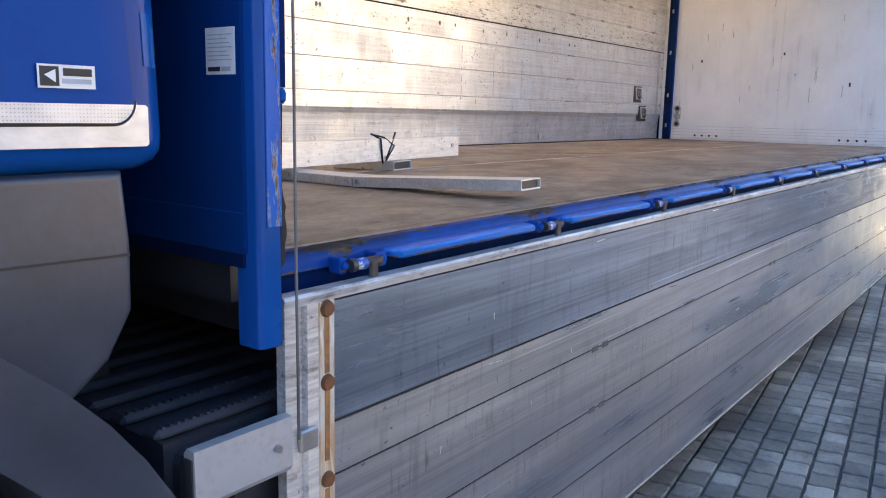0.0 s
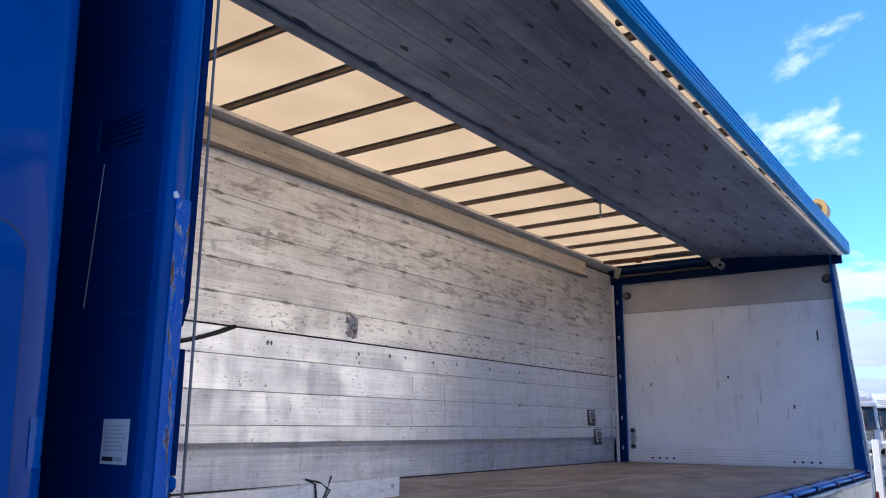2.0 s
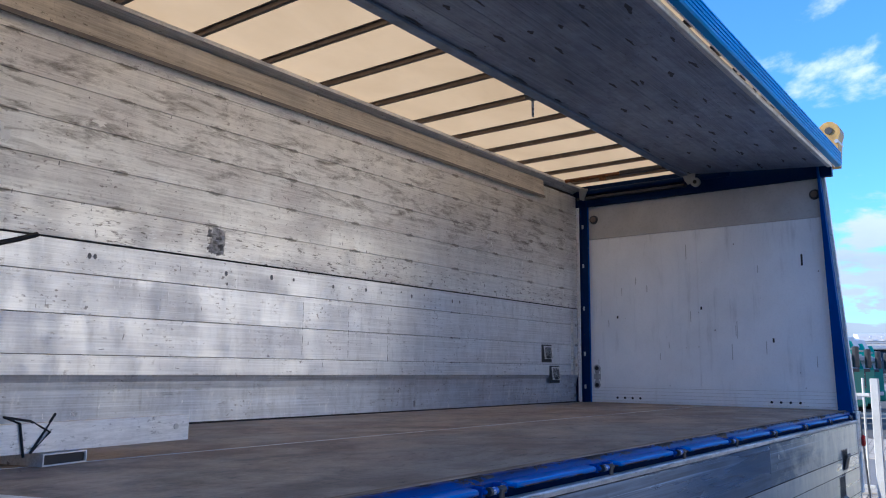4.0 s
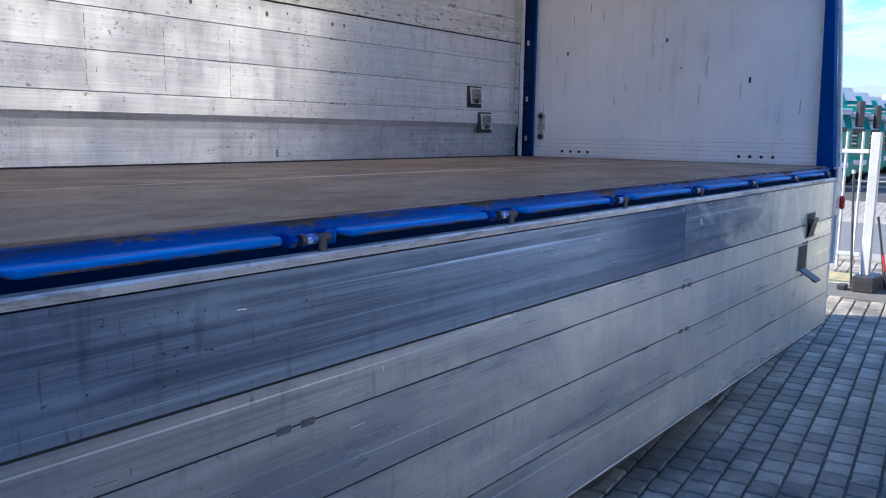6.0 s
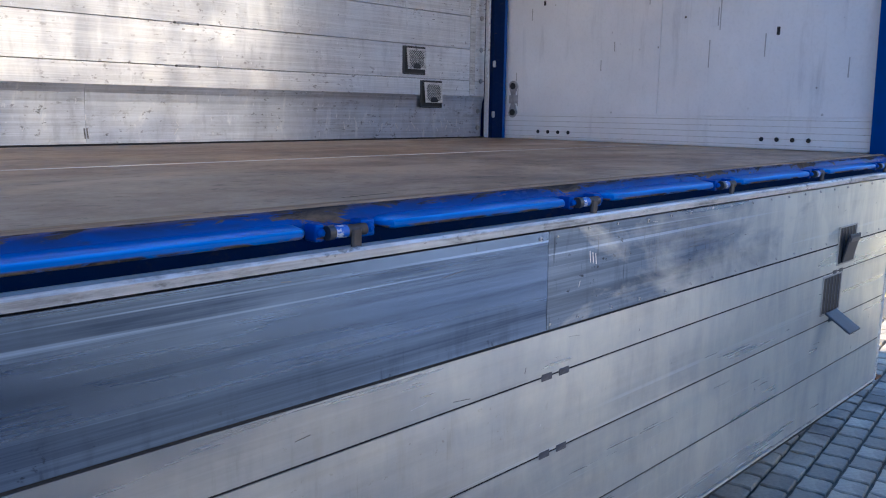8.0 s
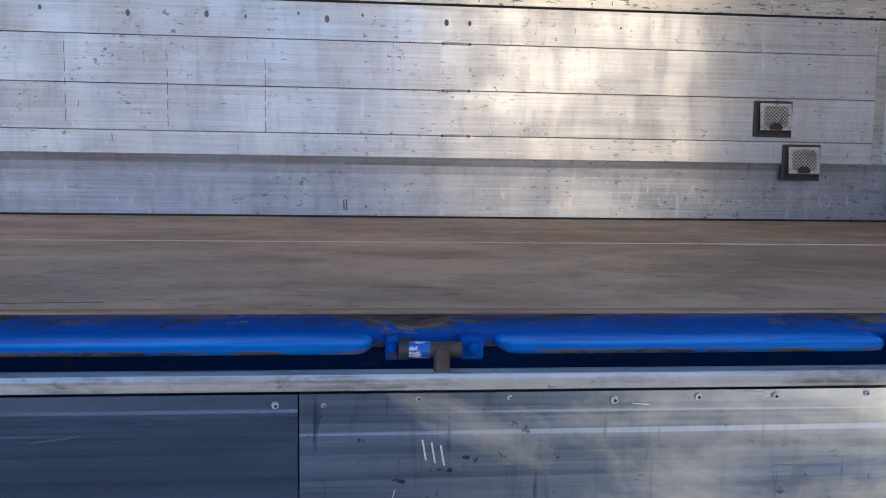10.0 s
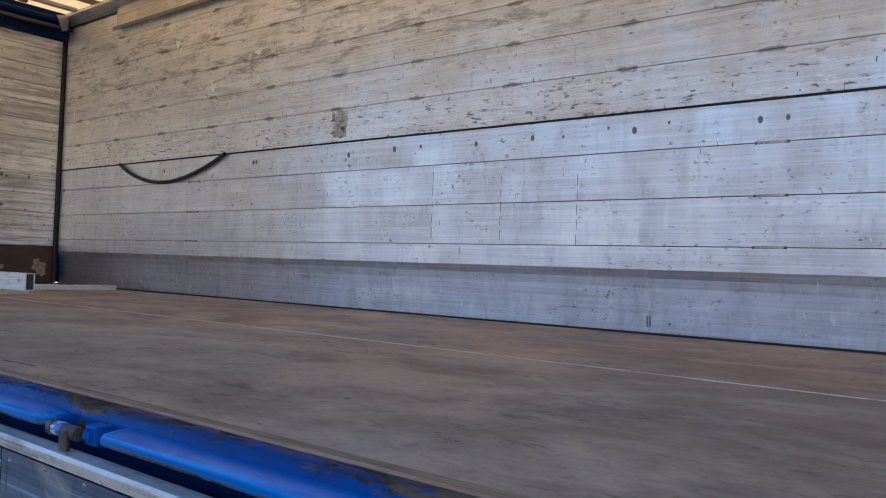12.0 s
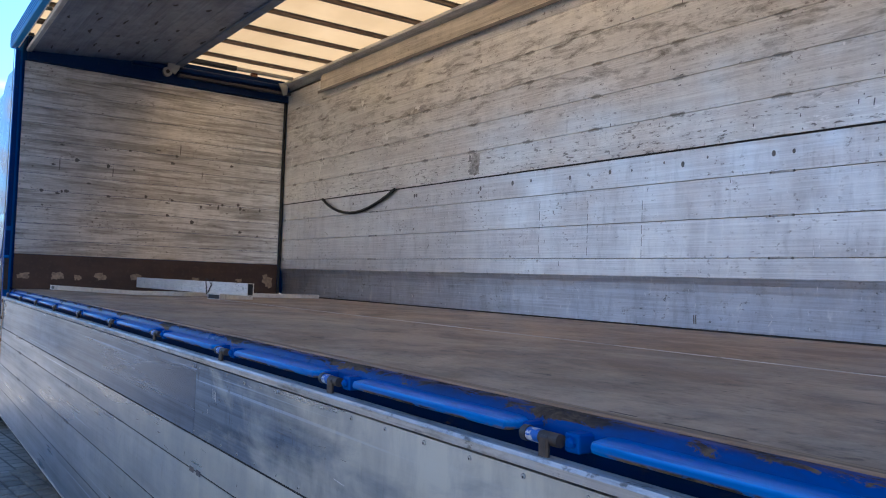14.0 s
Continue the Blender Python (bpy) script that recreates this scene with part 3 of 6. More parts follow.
def box(x0, x1, y0, y1, z0, z1, bevel=0.0, m=None, seg=1):
    return add_box(bmesh.new(), x0, x1, y0, y1, z0, z1, bevel, m, seg)


def add_tube(bm, a, b, r, sides=12, r2=None):
    a, b = Vector(a), Vector(b)
    q = (b - a).to_track_quat("Z", "Y").to_matrix().to_4x4()
    bmesh.ops.create_cone(bm, cap_ends=True, segments=sides, radius1=r, radius2=r if r2 is None else r2, depth=(b - a).length,
                          matrix=Matrix.Translation((a + b) / 2) @ q)
    return bm


def tube(a, b, r, sides=12, r2=None):
    return add_tube(bmesh.new(), a, b, r, sides, r2)


def add_sweep(bm, points, lo, hi, axis="x"):
    """A closed outline, in the plane across axis, drawn out from lo to hi."""
    def at(p, s):
        return {"x": (s, p[0], p[1]), "y": (p[0], s, p[1]), "z": (p[0], p[1], s)}[axis]
    a = [bm.verts.new(at(p, lo)) for p in points]
    b = [bm.verts.new(at(p, hi)) for p in points]
    n = len(points)
    for i in range(n):
        bm.faces.new((a[i], a[(i + 1) % n], b[(i + 1) % n], b[i]))
    bm.faces.new(a), bm.faces.new(b)
    bmesh.ops.recalc_face_normals(bm, faces=bm.faces[:])
    return bm


def sweep(points, lo, hi, axis="x"):
    return add_sweep(bmesh.new(), points, lo, hi, axis)


def bent(points, r, sides=8):
    """A round bar along a chain of points."""
    bm = bmesh.new()
    pts = [Vector(p) for p in points]
    rings, last = [], None
    for i, p in enumerate(pts):
        way = (pts[min(i + 1, len(pts) - 1)] - pts[max(i - 1, 0)]).normalized()
        if last is None:
            last = way.cross(Vector((0.31, 0.77, 0.55))).normalized()
        u = (last - way * last.dot(way)).normalized()
        v, last = way.cross(u), u
        rings.append([bm.verts.new(p + (u * math.cos(2 * math.pi * k / sides) + v * math.sin(2 * math.pi * k / sides)) * r) for k in range(sides)])
    for ra, rb in zip(rings, rings[1:]):
        for k in range(sides):
            bm.faces.new((ra[k], ra[(k + 1) % sides], rb[(k + 1) % sides], rb[k]))
    bm.faces.new(rings[0][::-1]), bm.faces.new(rings[-1])
    bmesh.ops.recalc_face_normals(bm, faces=bm.faces[:])
    return bm


def as_mesh(name, bm, material, smooth=None):
    me = bpy.data.meshes.new(name)
    bm.to_mesh(me)
    bm.free()
    me.materials.append(material)
    if smooth:
        me.shade_smooth()
        me.set_sharp_from_angle(angle=radians(smooth))
    return me


def part(name, bm, material, parent, label="", smooth=None, kind=""):
    """One mesh object under a thing or a part; its mesh is in the thing's own space."""
    ob = new(name, as_mesh(name, bm, material, smooth))
    ob.parent = parent
    return tagged(ob, label, kind=kind)


def piece(name, mesh, parent, m):
    """An object on shared mesh data, as a child of parent."""
    ob = new(name, mesh)
    ob.parent = parent
    ob.matrix_basis = m
    return ob


def thing(name, label, category, group="", kind="", at=None):
    ob = new(name)
    ob.empty_display_size = 0.2
    if at is not None:
        ob.matrix_basis = at
    return tagged(ob, label, category, group, kind)


def single(name, bm, material, label, category, group="", kind="", smooth=None):
    return tagged(new(name, as_mesh(name, bm, material, smooth)), label, category, group, kind)

# ---- the truck: cargo box ----
X0, X1 = 1.10, 8.86          # inner faces of front wall and rear doors
YF = 2.46                    # inner face of the far side
BED = 1.27                   # cargo floor
truck = thing("truck", "blue box truck with one side open, dropside hanging down", "truck")

# floor: two lengths of plywood sheets with a pale joint between them
cargo_floor = part("cargo_floor", box(X0, X1 + 0.02, 0.064, YF + 0.03, 1.19, 1.262), BLACK_PLASTIC, truck)
SHEETS = [1.105, 3.62, 6.52, 8.86]
for ya, yb in ((0.0955, 1.205), (1.211, 2.452)):
    for xa, xb in zip(SHEETS, SHEETS[1:]):
        part("floor_sheet", box(xa, xb, ya, yb, 1.262, BED), FLOOR_MAT, cargo_floor)
part("joint_strip", box(1.11, 8.85, 1.2055, 1.2105, 1.262, 1.2715), ALU_EDGE, cargo_floor, "bright worn joint strip")
part("edge_board", box(1.16, 8.80, 0.064, 0.0915, 1.262, 1.272, 0.003), EDGE_MAT, cargo_floor, "pale worn timber edge board")
part("far_gasket", box(1.11, 8.78, 2.4525, YF + 0.0285, 1.262, 1.2775, 0.002), RUBBER, cargo_floor, "black rubber strip")
rng = random.Random(5)
me_chip = as_mesh("splinter", box(-0.05, 0.05, -0.003, 0.003, 0, 0.0014, 0.0005), plain("splinter_brown", (0.06, 0.04, 0.028), 0.8))
for i in range(24):
    if i % 6:
        continue
    piece("splinter", me_chip, cargo_floor, pose(rng.uniform(1.3, 8.6), rng.uniform(0.1, 0.17), BED - 0.0012, 0, 0, rng.uniform(-6, 6)) @ Matrix.Diagonal((rng.uniform(0.3, 1.5), rng.uniform(0.5, 1.3), 1, 1)))

# far side, lower half: a closed dropside of four boards
far_dropside = part("far_dropside", box(1.125, 8.745, YF + 0.03, YF + 0.038, 1.263, 2.186), INK, truck)
CURVE = [(0.0, 0.262), (0.004, 0.252), (0.0125, 0.228), (0.0185, 0.19), (0.022, 0.135), (0.0235, 0.075), (0.024, 0.02), (0.024, 0.006)]   # board foot: set back, height
foot = [(YF + 0.029, 1.5318)] + [(YF + d, 1.27 + h) for d, h in CURVE] + [(YF + 0.029, 1.276)]
for xa, xb in ((1.13, 6.1975), (6.1985, 8.74)):
    part("board", sweep(foot, xa, xb), ALU_FOOT, far_dropside, "hollow foot board, dark floor reflection in its colour")
for za, zb in ((1.5325, 1.6288), (1.6312, 1.8227), (1.8253, 2.0227), (2.0253, 2.1825)):
    part("board", box(1.13, 8.74, YF, YF + 0.034, za, zb, 0.0015), ALU_FAR, far_dropside)
part("end_strip", box(8.6, 8.65, YF - 0.002, YF + 0.002, 1.54, 2.176, 0.001), ALU_EDGE, far_dropside)
me_clipend = as_mesh("clip_end", tube((0, 0.002, 0), (0, -0.0034, 0), 0.0058, 10), plain("clip_shadow", (0.12, 0.12, 0.12), 0.6, 0.3))
SEAM = plain("joint_dirt", (0.018, 0.017, 0.017), 0.95, vary=0.4, scale=20)
me_dclip = as_mesh("joint_clip", box(-0.02, 0.02, -0.0015, 0.004, -0.009, 0.009, 0.002), plain("dark_clip", (0.10, 0.10, 0.11), 0.6, 0.3, 0.5, 60))
me_clip = as_mesh("joint_clip", box(-0.062, 0.062, -0.0022, 0.004, -0.0065, 0.0065, 0.003), plain("clip_grey", (0.40, 0.40, 0.41), 0.5, 0.5, 0.5, 40))
for x in (6.675, 2.98):
    for z in (1.63, 1.824, 2.024):
        piece("joint_clip", me_clip, far_dropside, pose(x, YF, z))
        for dx in (-0.058, 0.058):
            piece("clip_end", me_clipend, far_dropside, pose(x + dx, YF, z - 0.001))
# bolts down the rear end of the boards
bm = bmesh.new()
add_tube(bm, (0, 0.002, 0), (0, -0.007, 0), 0.017, 14, 0.013)
me_bolt = as_mesh("bolt", bm, STEEL, 40)
bm = bmesh.new()
add_tube(bm, (0, 0.002, 0), (0, -0.004, 0), 0.0068, 10, 0.0042)
for z in (1.335, 1.44, 1.63, 1.825, 2.02):
    piece("bolt", me_bolt, far_dropside, pose(8.705, YF + (0.021 if z < 1.5 else 0), z))
for z in (1.63, 1.824, 2.024):
    piece("bolt", me_bolt, far_dropside, pose(1.19, YF, z))
# dark rivet rows and plug holes under the split
me_plug = as_mesh("plug", tube((0, 0.002, 0), (0, -0.0012, 0), 0.013, 10), bpy.data.materials.get("plug_grey") or plain("plug_grey", (0.15, 0.15, 0.155), 0.6, vary=0.5, scale=80))
for x, dz, s in ((4.43, 0, 1), (4.77, .01, 1.1), (4.95, .012, .7), (5.3, 0, .9), (5.62, .005, .9), (5.78, 0, .5), (6.0, .02, .5), (6.12, 0, 1), (6.27, .02, .5),
                 (6.63, 0, .95), (6.73, 0, .75), (4.44, -.06, .6), (3.6, .005, 1.0), (3.63, .005, .9), (2.62, .0, .8), (7.4, .0, .4)):
    piece("plug", me_plug, far_dropside, pose(x, YF, 2.112 + dz) @ Matrix.Diagonal((s * 0.8, 1, s * 1.2, 1)))
# scratches
me_mark = as_mesh("scratch", box(-0.5, 0.5, -0.0006, 0.001, -0.004, 0.004), plain("scratch_grey", (0.16, 0.155, 0.155), 0.5, 0.4))
me_pale = as_mesh("pale_scratch", box(-0.5, 0.5, -0.0006, 0.001, -0.004, 0.004), plain("scratch_pale", (0.75, 0.75, 0.76), 0.4, 0.5))
rng = random.Random(11)
for i in range(110):
    z = rng.choice((1.58, 1.70, 1.75, 1.9, 1.96, 2.08)) + rng.uniform(-0.05, 0.05)
    up_mark = rng.random() < 0.5
    piece("scratch", me_mark, far_dropside, pose(rng.uniform(1.4, 8.5), YF, z, 0, rng.uniform(70, 110) if up_mark else rng.uniform(-8, 8), 0)
          @ Matrix.Diagonal((rng.uniform(0.008, 0.03), 1, rng.uniform(0.12, 0.4), 1)))
for i in range(46):
    x = rng.uniform(7.6, 8.55) if i < 28 else rng.uniform(1.6, 7.6)
    piece("pale_scratch", me_pale, far_dropside, pose(x, YF + 0.0225, rng.uniform(1.31, 1.40), 0, rng.uniform(50, 130), 0) @ Matrix.Diagonal((rng.uniform(0.012, 0.05), 1, rng.uniform(0.3, 0.8), 1)))
for dx in (-0.006, 0.006):
    piece("scratch", me_mark, far_dropside, pose(6.198 + dx, YF + 0.0228, 1.322, 0, 86, 0) @ Matrix.Diagonal((0.045, 1, 0.7, 1)))
piece("pale_scratch", me_pale, far_dropside, pose(8.058, YF, 2.035, 0, 88.6, 0) @ Matrix.Diagonal((0.255, 1, 1.2, 1)))
for x, za, zb in ((5.04, 1.65, 2.0), (5.455, 1.64, 1.97), (5.86, 1.62, 1.95)):
    for k in range(5):
        z = za + (zb - za) * (k + 0.5) / 5
        piece("scratch", me_mark, far_dropside, pose(x, YF, z, 0, 90 + rng.uniform(-2, 2), 0) @ Matrix.Diagonal((rng.uniform(0.03, 0.06), 1, 0.35, 1)))


GRIP_MAT = plain("worn_grip", (0.07, 0.07, 0.075), 0.5, 0.4)


def latch_hole(x, z):
    """The worn finger hole of a latch plate, wider at its foot."""
    bm = sweep([(-0.022, -0.034), (0.034, -0.034), (0.038, -0.022), (0.026, -0.004), (-0.010, -0.004), (-0.024, -0.018)], -0.0022, 0.0, "y")
    bmesh.ops.transform(bm, matrix=pose(x, YF - 0.0172, z - 0.014, -6, 0, 0), verts=bm.verts[:])
    return bm


def hatch_latch(x, z, parent):
    """A flush latch: dark pocket, tilted mesh-pattern plate and its finger hole."""
    pocket = part("latch_pocket", box(x - 0.085, x + 0.085, YF - 0.002, YF + 0.002, z - 0.075, z + 0.075, 0.001), INK, parent, "black latch pocket")
    for xa, xb, za, zb in ((-0.092, -0.08, -0.08, 0.08), (0.08, 0.088, -0.08, 0.08), (-0.08, 0.08, 0.073, 0.081), (-0.08, 0.088, -0.082, -0.073)):
        part("latch_frame", box(x + xa, x + xb, YF - 0.006, YF + 0.001, z + za, z + zb, 0.001), GRIP_MAT, pocket)
    part("latch_plate", box(-0.066, 0.082, -0.004, 0.0, -0.052, 0.070, 0.002, pose(x, YF - 0.012, z, -6, 0, 0)), ALU_EDGE, pocket, "worn aluminium latch plate")
    bm = bmesh.new()
    for k in range(13):
        for s in (-1, 1):
            c0 = -0.096 + k * 0.016
            lo, hi = (max(-0.048, -0.058 - c0), min(0.048, 0.058 - c0))
            if hi - lo > 0.012:
                mm = pose(x + 0.008, YF - 0.0166, z + 0.009, -6, 0, 0) @ pose(s * (c0 + (lo + hi) / 2), 0, (lo + hi) / 2, 0, s * 45, 0)
                add_box(bm, -0.0013, 0.0013, -0.0008, 0.0008, -(hi - lo) * 0.7, (hi - lo) * 0.7, 0, mm)
    part("latch_grip", bm, GRIP_MAT, pocket)
    part("finger_hole", latch_hole(x, z), INK, pocket)


hatch_latch(8.118, 1.731, far_dropside)
hatch_latch(8.262, 1.538, far_dropside)
# a black hose hanging out of the split
hose_pts = [(2.06 + 1.27 * k / 12, YF - 0.018, 2.186 - 0.155 * math.sin(math.pi * (k / 12) ** 0.9) ** 0.9) for k in range(13)]
part("hose", bent(hose_pts, 0.012), RUBBER, far_dropside, "black hose sagging from the split", 60)

# far side, upper half: swing panel of five boards under the fascia
far_panel = part("far_panel", box(1.125, 8.745, YF + 0.012, YF + 0.03, 2.19, 3.36), INK, truck)
UP_Z = [2.192, 2.376, 2.568, 2.76, 2.952, 3.144, 3.335]
for za, zb in zip(UP_Z, UP_Z[1:]):
    part("board", box(1.13, 8.74, YF - 0.002, YF + 0.014, za, zb - 0.0022, 0.0012), ALU_UP, far_panel)
part("split_seal", box(1.13, 8.74, YF - 0.001, YF + 0.011, 2.1830, 2.1915), RUBBER, far_panel, "black rubber split line")
# the torn remains of a sticker
rngp = random.Random(3)
edge = []
for (xa, za), (xb, zb) in (((4.30, 2.22), (4.40, 2.214)), ((4.40, 2.214), (4.412, 2.36)), ((4.412, 2.36), (4.318, 2.366)), ((4.318, 2.366), (4.30, 2.22))):
    for k in range(9):
        edge.append((xa + (xb - xa) * k / 9 + rngp.uniform(-0.008, 0.008), za + (zb - za) * k / 9 + rngp.uniform(-0.006, 0.006)))
sticker_rest = part("sticker_rest", sweep(edge, YF - 0.0027, YF - 0.001, "y"), plain("sticker_glue", (0.40, 0.39, 0.38), 0.8, vary=0.45, scale=45), far_panel, "torn grey sticker remains")
torn_mat = plain("sticker_shreds", (0.28, 0.27, 0.26), 0.85, vary=0.4, scale=60)
for k in range(14):
    x, z = 4.296 + rngp.random() * 0.125, 2.216 + rngp.random() * 0.145
    w, h = rngp.uniform(0.006, 0.022), rngp.uniform(0.003, 0.012)
    part("shred", box(-w, w, -0.0011, 0.0005, -h, h, 0, pose(x, YF - 0.0024, z, 0, rngp.uniform(-14, 14), 0)), torn_mat, sticker_rest)
rng = random.Random(21)
for i in range(130):
    z = 2.2 + 0.9 * rng.random() ** 1.6
    piece("scratch", me_mark, far_panel, pose(rng.uniform(1.4, 8.6), YF - 0.002, z, 0, rng.choice((90, 90, 0)) + rng.uniform(-10, 10), 0)
          @ Matrix.Diagonal((rng.uniform(0.006, 0.024), 1, rng.uniform(0.2, 0.7), 1)))
for i in range(16):
    x = rng.uniform(1.4, 2.9) if i < 8 else rng.uniform(7.0, 8.6)
    piece("pale_scratch", me_pale, far_panel, pose(x, YF - 0.002, rng.uniform(2.25, 3.0), 0, 90 + rng.uniform(-35, 35), 0) @ Matrix.Diagonal((rng.uniform(0.012, 0.05), 1, rng.uniform(0.8, 2.6), 1)))


def flake_mesh(seed):
    """A torn paper-thin flake of pale paint with a ragged outline."""
    r = random.Random(seed)
    bm = bmesh.new()
    n = 13
    ring = []
    for k in range(n):
        a = 2 * math.pi * k / n
        d = r.uniform(0.35, 1.0)
        ring.append((0.5 * d * math.cos(a), d * math.sin(a)))
    return as_mesh("paint_flake", add_sweep(bm, ring, -0.0008, 0.001, "y"), FLAKE_MAT)


FLAKE_MAT = plain("pale_flake", (0.90, 0.89, 0.86), 0.6, 0.1, 0.1, 30)
FLAKES = [flake_mesh(k) for k in range(5)]
rng = random.Random(61)
BARE = [(1.95, 2.49, 0.020, 0.085, 14), (1.985, 2.58, 0.014, 0.030, 20), (2.72, 2.98, 0.030, 0.045, -10), (2.76, 2.93, 0.018, 0.030, 10), (3.16, 2.63, 0.034, 0.055, 12), (3.13, 2.67, 0.018, 0.030, -20),
        (3.60, 2.80, 0.050, 0.022, 4), (2.74, 2.315, 0.050, 0.014, 5), (1.70, 2.95, 0.014, 0.032, 18), (2.45, 2.71, 0.010, 0.028, 8), (1.30, 2.62, 0.012, 0.060, 10), (1.34, 2.80, 0.010, 0.030, -12), (3.05, 2.42, 0.014, 0.018, 0)]
for i, (x, z, w, h, turn) in enumerate(BARE):
    piece("paint_flake", FLAKES[i % 5], far_panel, pose(x, YF - 0.002, z, 0, turn, 0) @ Matrix.Diagonal((2 * w, 1, h, 1)))
for i in range(16):
    x, z = rng.uniform(6.9, 8.6), rng.uniform(2.22, 2.9)
    s = rng.uniform(0.010, 0.026)
    piece("paint_flake", FLAKES[i % 5], far_panel, pose(x, YF - 0.002, z, 0, rng.uniform(-30, 30), 0) @ Matrix.Diagonal((s, 1, s * rng.uniform(0.7, 2.0), 1)))
far_fascia = part("far_fascia", sweep([(YF - 0.003, 3.228), (YF - 0.030, 3.212), (YF - 0.034, 3.222), (YF - 0.028, 3.235), (YF - 0.024, 3.37), (YF - 0.003, 3.385)], 1.93, 8.05), CREAM, truck, "cream fascia rail along the far wall")
part("fascia_lip", box(1.90, 8.06, YF - 0.040, YF - 0.0345, 3.198, 3.224, 0.001), plain("lip_brown", (0.16, 0.14, 0.125), 0.6), far_fascia, "dark lower lip")
far_cantrail = part("far_cantrail", sweep([(YF + 0.07, 3.36), (YF - 0.004, 3.392), (YF - 0.075, 3.405), (YF - 0.075, 3.428), (YF + 0.07, 3.46)], 1.1, 8.88), ALU_EDGE, truck, "grey aluminium roof rail")
part("far_outer_skin", box(1.08, 8.9, YF + 0.04, YF + 0.06, 1.15, 3.36), BLUE, truck, "blue outer skin")

def leaning(bm):
    """Leans a post of the open side inwards, its inner edge less than its outer one."""
    for v in bm.verts:
        f = 1 - 0.65 * min(1, max(0, (v.co.y - 0.02) / 0.105))
        v.co.y += 0.068 * max(0.0, v.co.z - 1.27) * f
    return bm


def sagged(x):
    """How far the open side's roof edge has drawn inwards at x."""
    return 0.015 + 0.06 * (x - 1.1) / 7.8


def sag(bm, limit=1.0):
    for v in bm.verts:
        if v.co.y < limit:
            v.co.y += sagged(v.co.x)
    return bm


# ---- roof ----
ZR = 3.462
roof = part("roof", sag(box(1.08, 8.90, -0.045, YF + 0.07, ZR, ZR + 0.004)), ROOF_MAT, truck, "translucent cream polyester roof")
rib = [(-0.028, 0.0), (-0.012, -0.006), (-0.012, -0.030), (0.012, -0.030), (0.012, -0.006), (0.028, 0.0)]
me_rib = as_mesh("roof_rib", sweep(rib, 0.06, YF + 0.02, "y"), plain("rib_steel", (0.15, 0.115, 0.095), 0.5, 0.4, 0.3, 12))
for k in range(15):
    x = 1.64 + 0.4975 * k
    piece("roof_rib", me_rib, roof, pose(x, 0, ZR - 0.001))
# darker copy of the trim blue, painting the shade in the rail's grooves
RAIL_GROOVE = paint("groove_shade_blue", (0.01, 0.16, 0.46), 0.0, 0.35, 0.1, 0.1)
# the near cantrail: ribbed blue aluminium with dark brackets
near_cantrail = part("near_cantrail", sag(sweep([(-0.03, 3.325), (-0.075, 3.325), (-0.085, 3.335), (-0.085, 3.445), (-0.06, 3.475), (-0.03, 3.475)], 1.06, 8.885)), BLUE_TRIM, truck, "ribbed light blue roof rail")
for z in (3.352, 3.378, 3.404, 3.430):
    part("rail_groove", sag(sweep([(-0.0845, z - 0.0035), (-0.0895, z), (-0.0845, z + 0.0035)], 1.07, 8.88)), RAIL_GROOVE, near_cantrail)
part("rail_lip", sag(box(1.07, 8.88, -0.033, -0.026, 3.318, 3.345, 0.001)), ALU_EDGE, near_cantrail, "grey seal lip")
me_brk = as_mesh("bracket", box(-0.014, 0.014, -0.03, 0.06, 3.40, 3.425, 0.003), BLACK_PLASTIC)
for k in range(19):
    piece("bracket", me_brk, near_cantrail, pose(1.30 + 0.4215 * k, sagged(1.30 + 0.4215 * k), 0))

# ---- near side panel, swung up flat under the roof ----
panel_tilt = math.degrees(math.atan2(0.105, 1.29))
pm = pose(0, 0.055, 3.308, panel_tilt, 0, 0)
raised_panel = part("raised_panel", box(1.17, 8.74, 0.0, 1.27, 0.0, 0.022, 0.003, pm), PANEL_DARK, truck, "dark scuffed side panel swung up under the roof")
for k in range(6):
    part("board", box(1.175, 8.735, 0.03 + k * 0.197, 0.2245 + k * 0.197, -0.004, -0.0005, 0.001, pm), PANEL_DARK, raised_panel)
part("edge_rail", box(1.16, 8.75, 1.215, 1.30, -0.02, -0.004, 0.004, pm), plain("rail_blue_grey", (0.16, 0.21, 0.30), 0.4, 0.6, 0.35, 8), raised_panel, "blue-grey edge rail")
part("edge_rail", box(1.16, 8.75, -0.012, 0.028, -0.012, 0.02, 0.004, pm), ALU_EDGE, raised_panel, "grey edge rail")
rng = random.Random(8)
me_smear = as_mesh("scuff", sweep([(0.062 * math.cos(t) * (1 + 0.3 * math.sin(2 * t + 0.6)), 0.011 * math.sin(t) * (1 + 0.4 * math.sin(3 * t))) for t in [2 * math.pi * k / 16 for k in range(16)]], -0.0006, 0.0008, "z"), plain("scuff_grey", (0.055, 0.058, 0.068), 0.75, vary=0.4, scale=40))
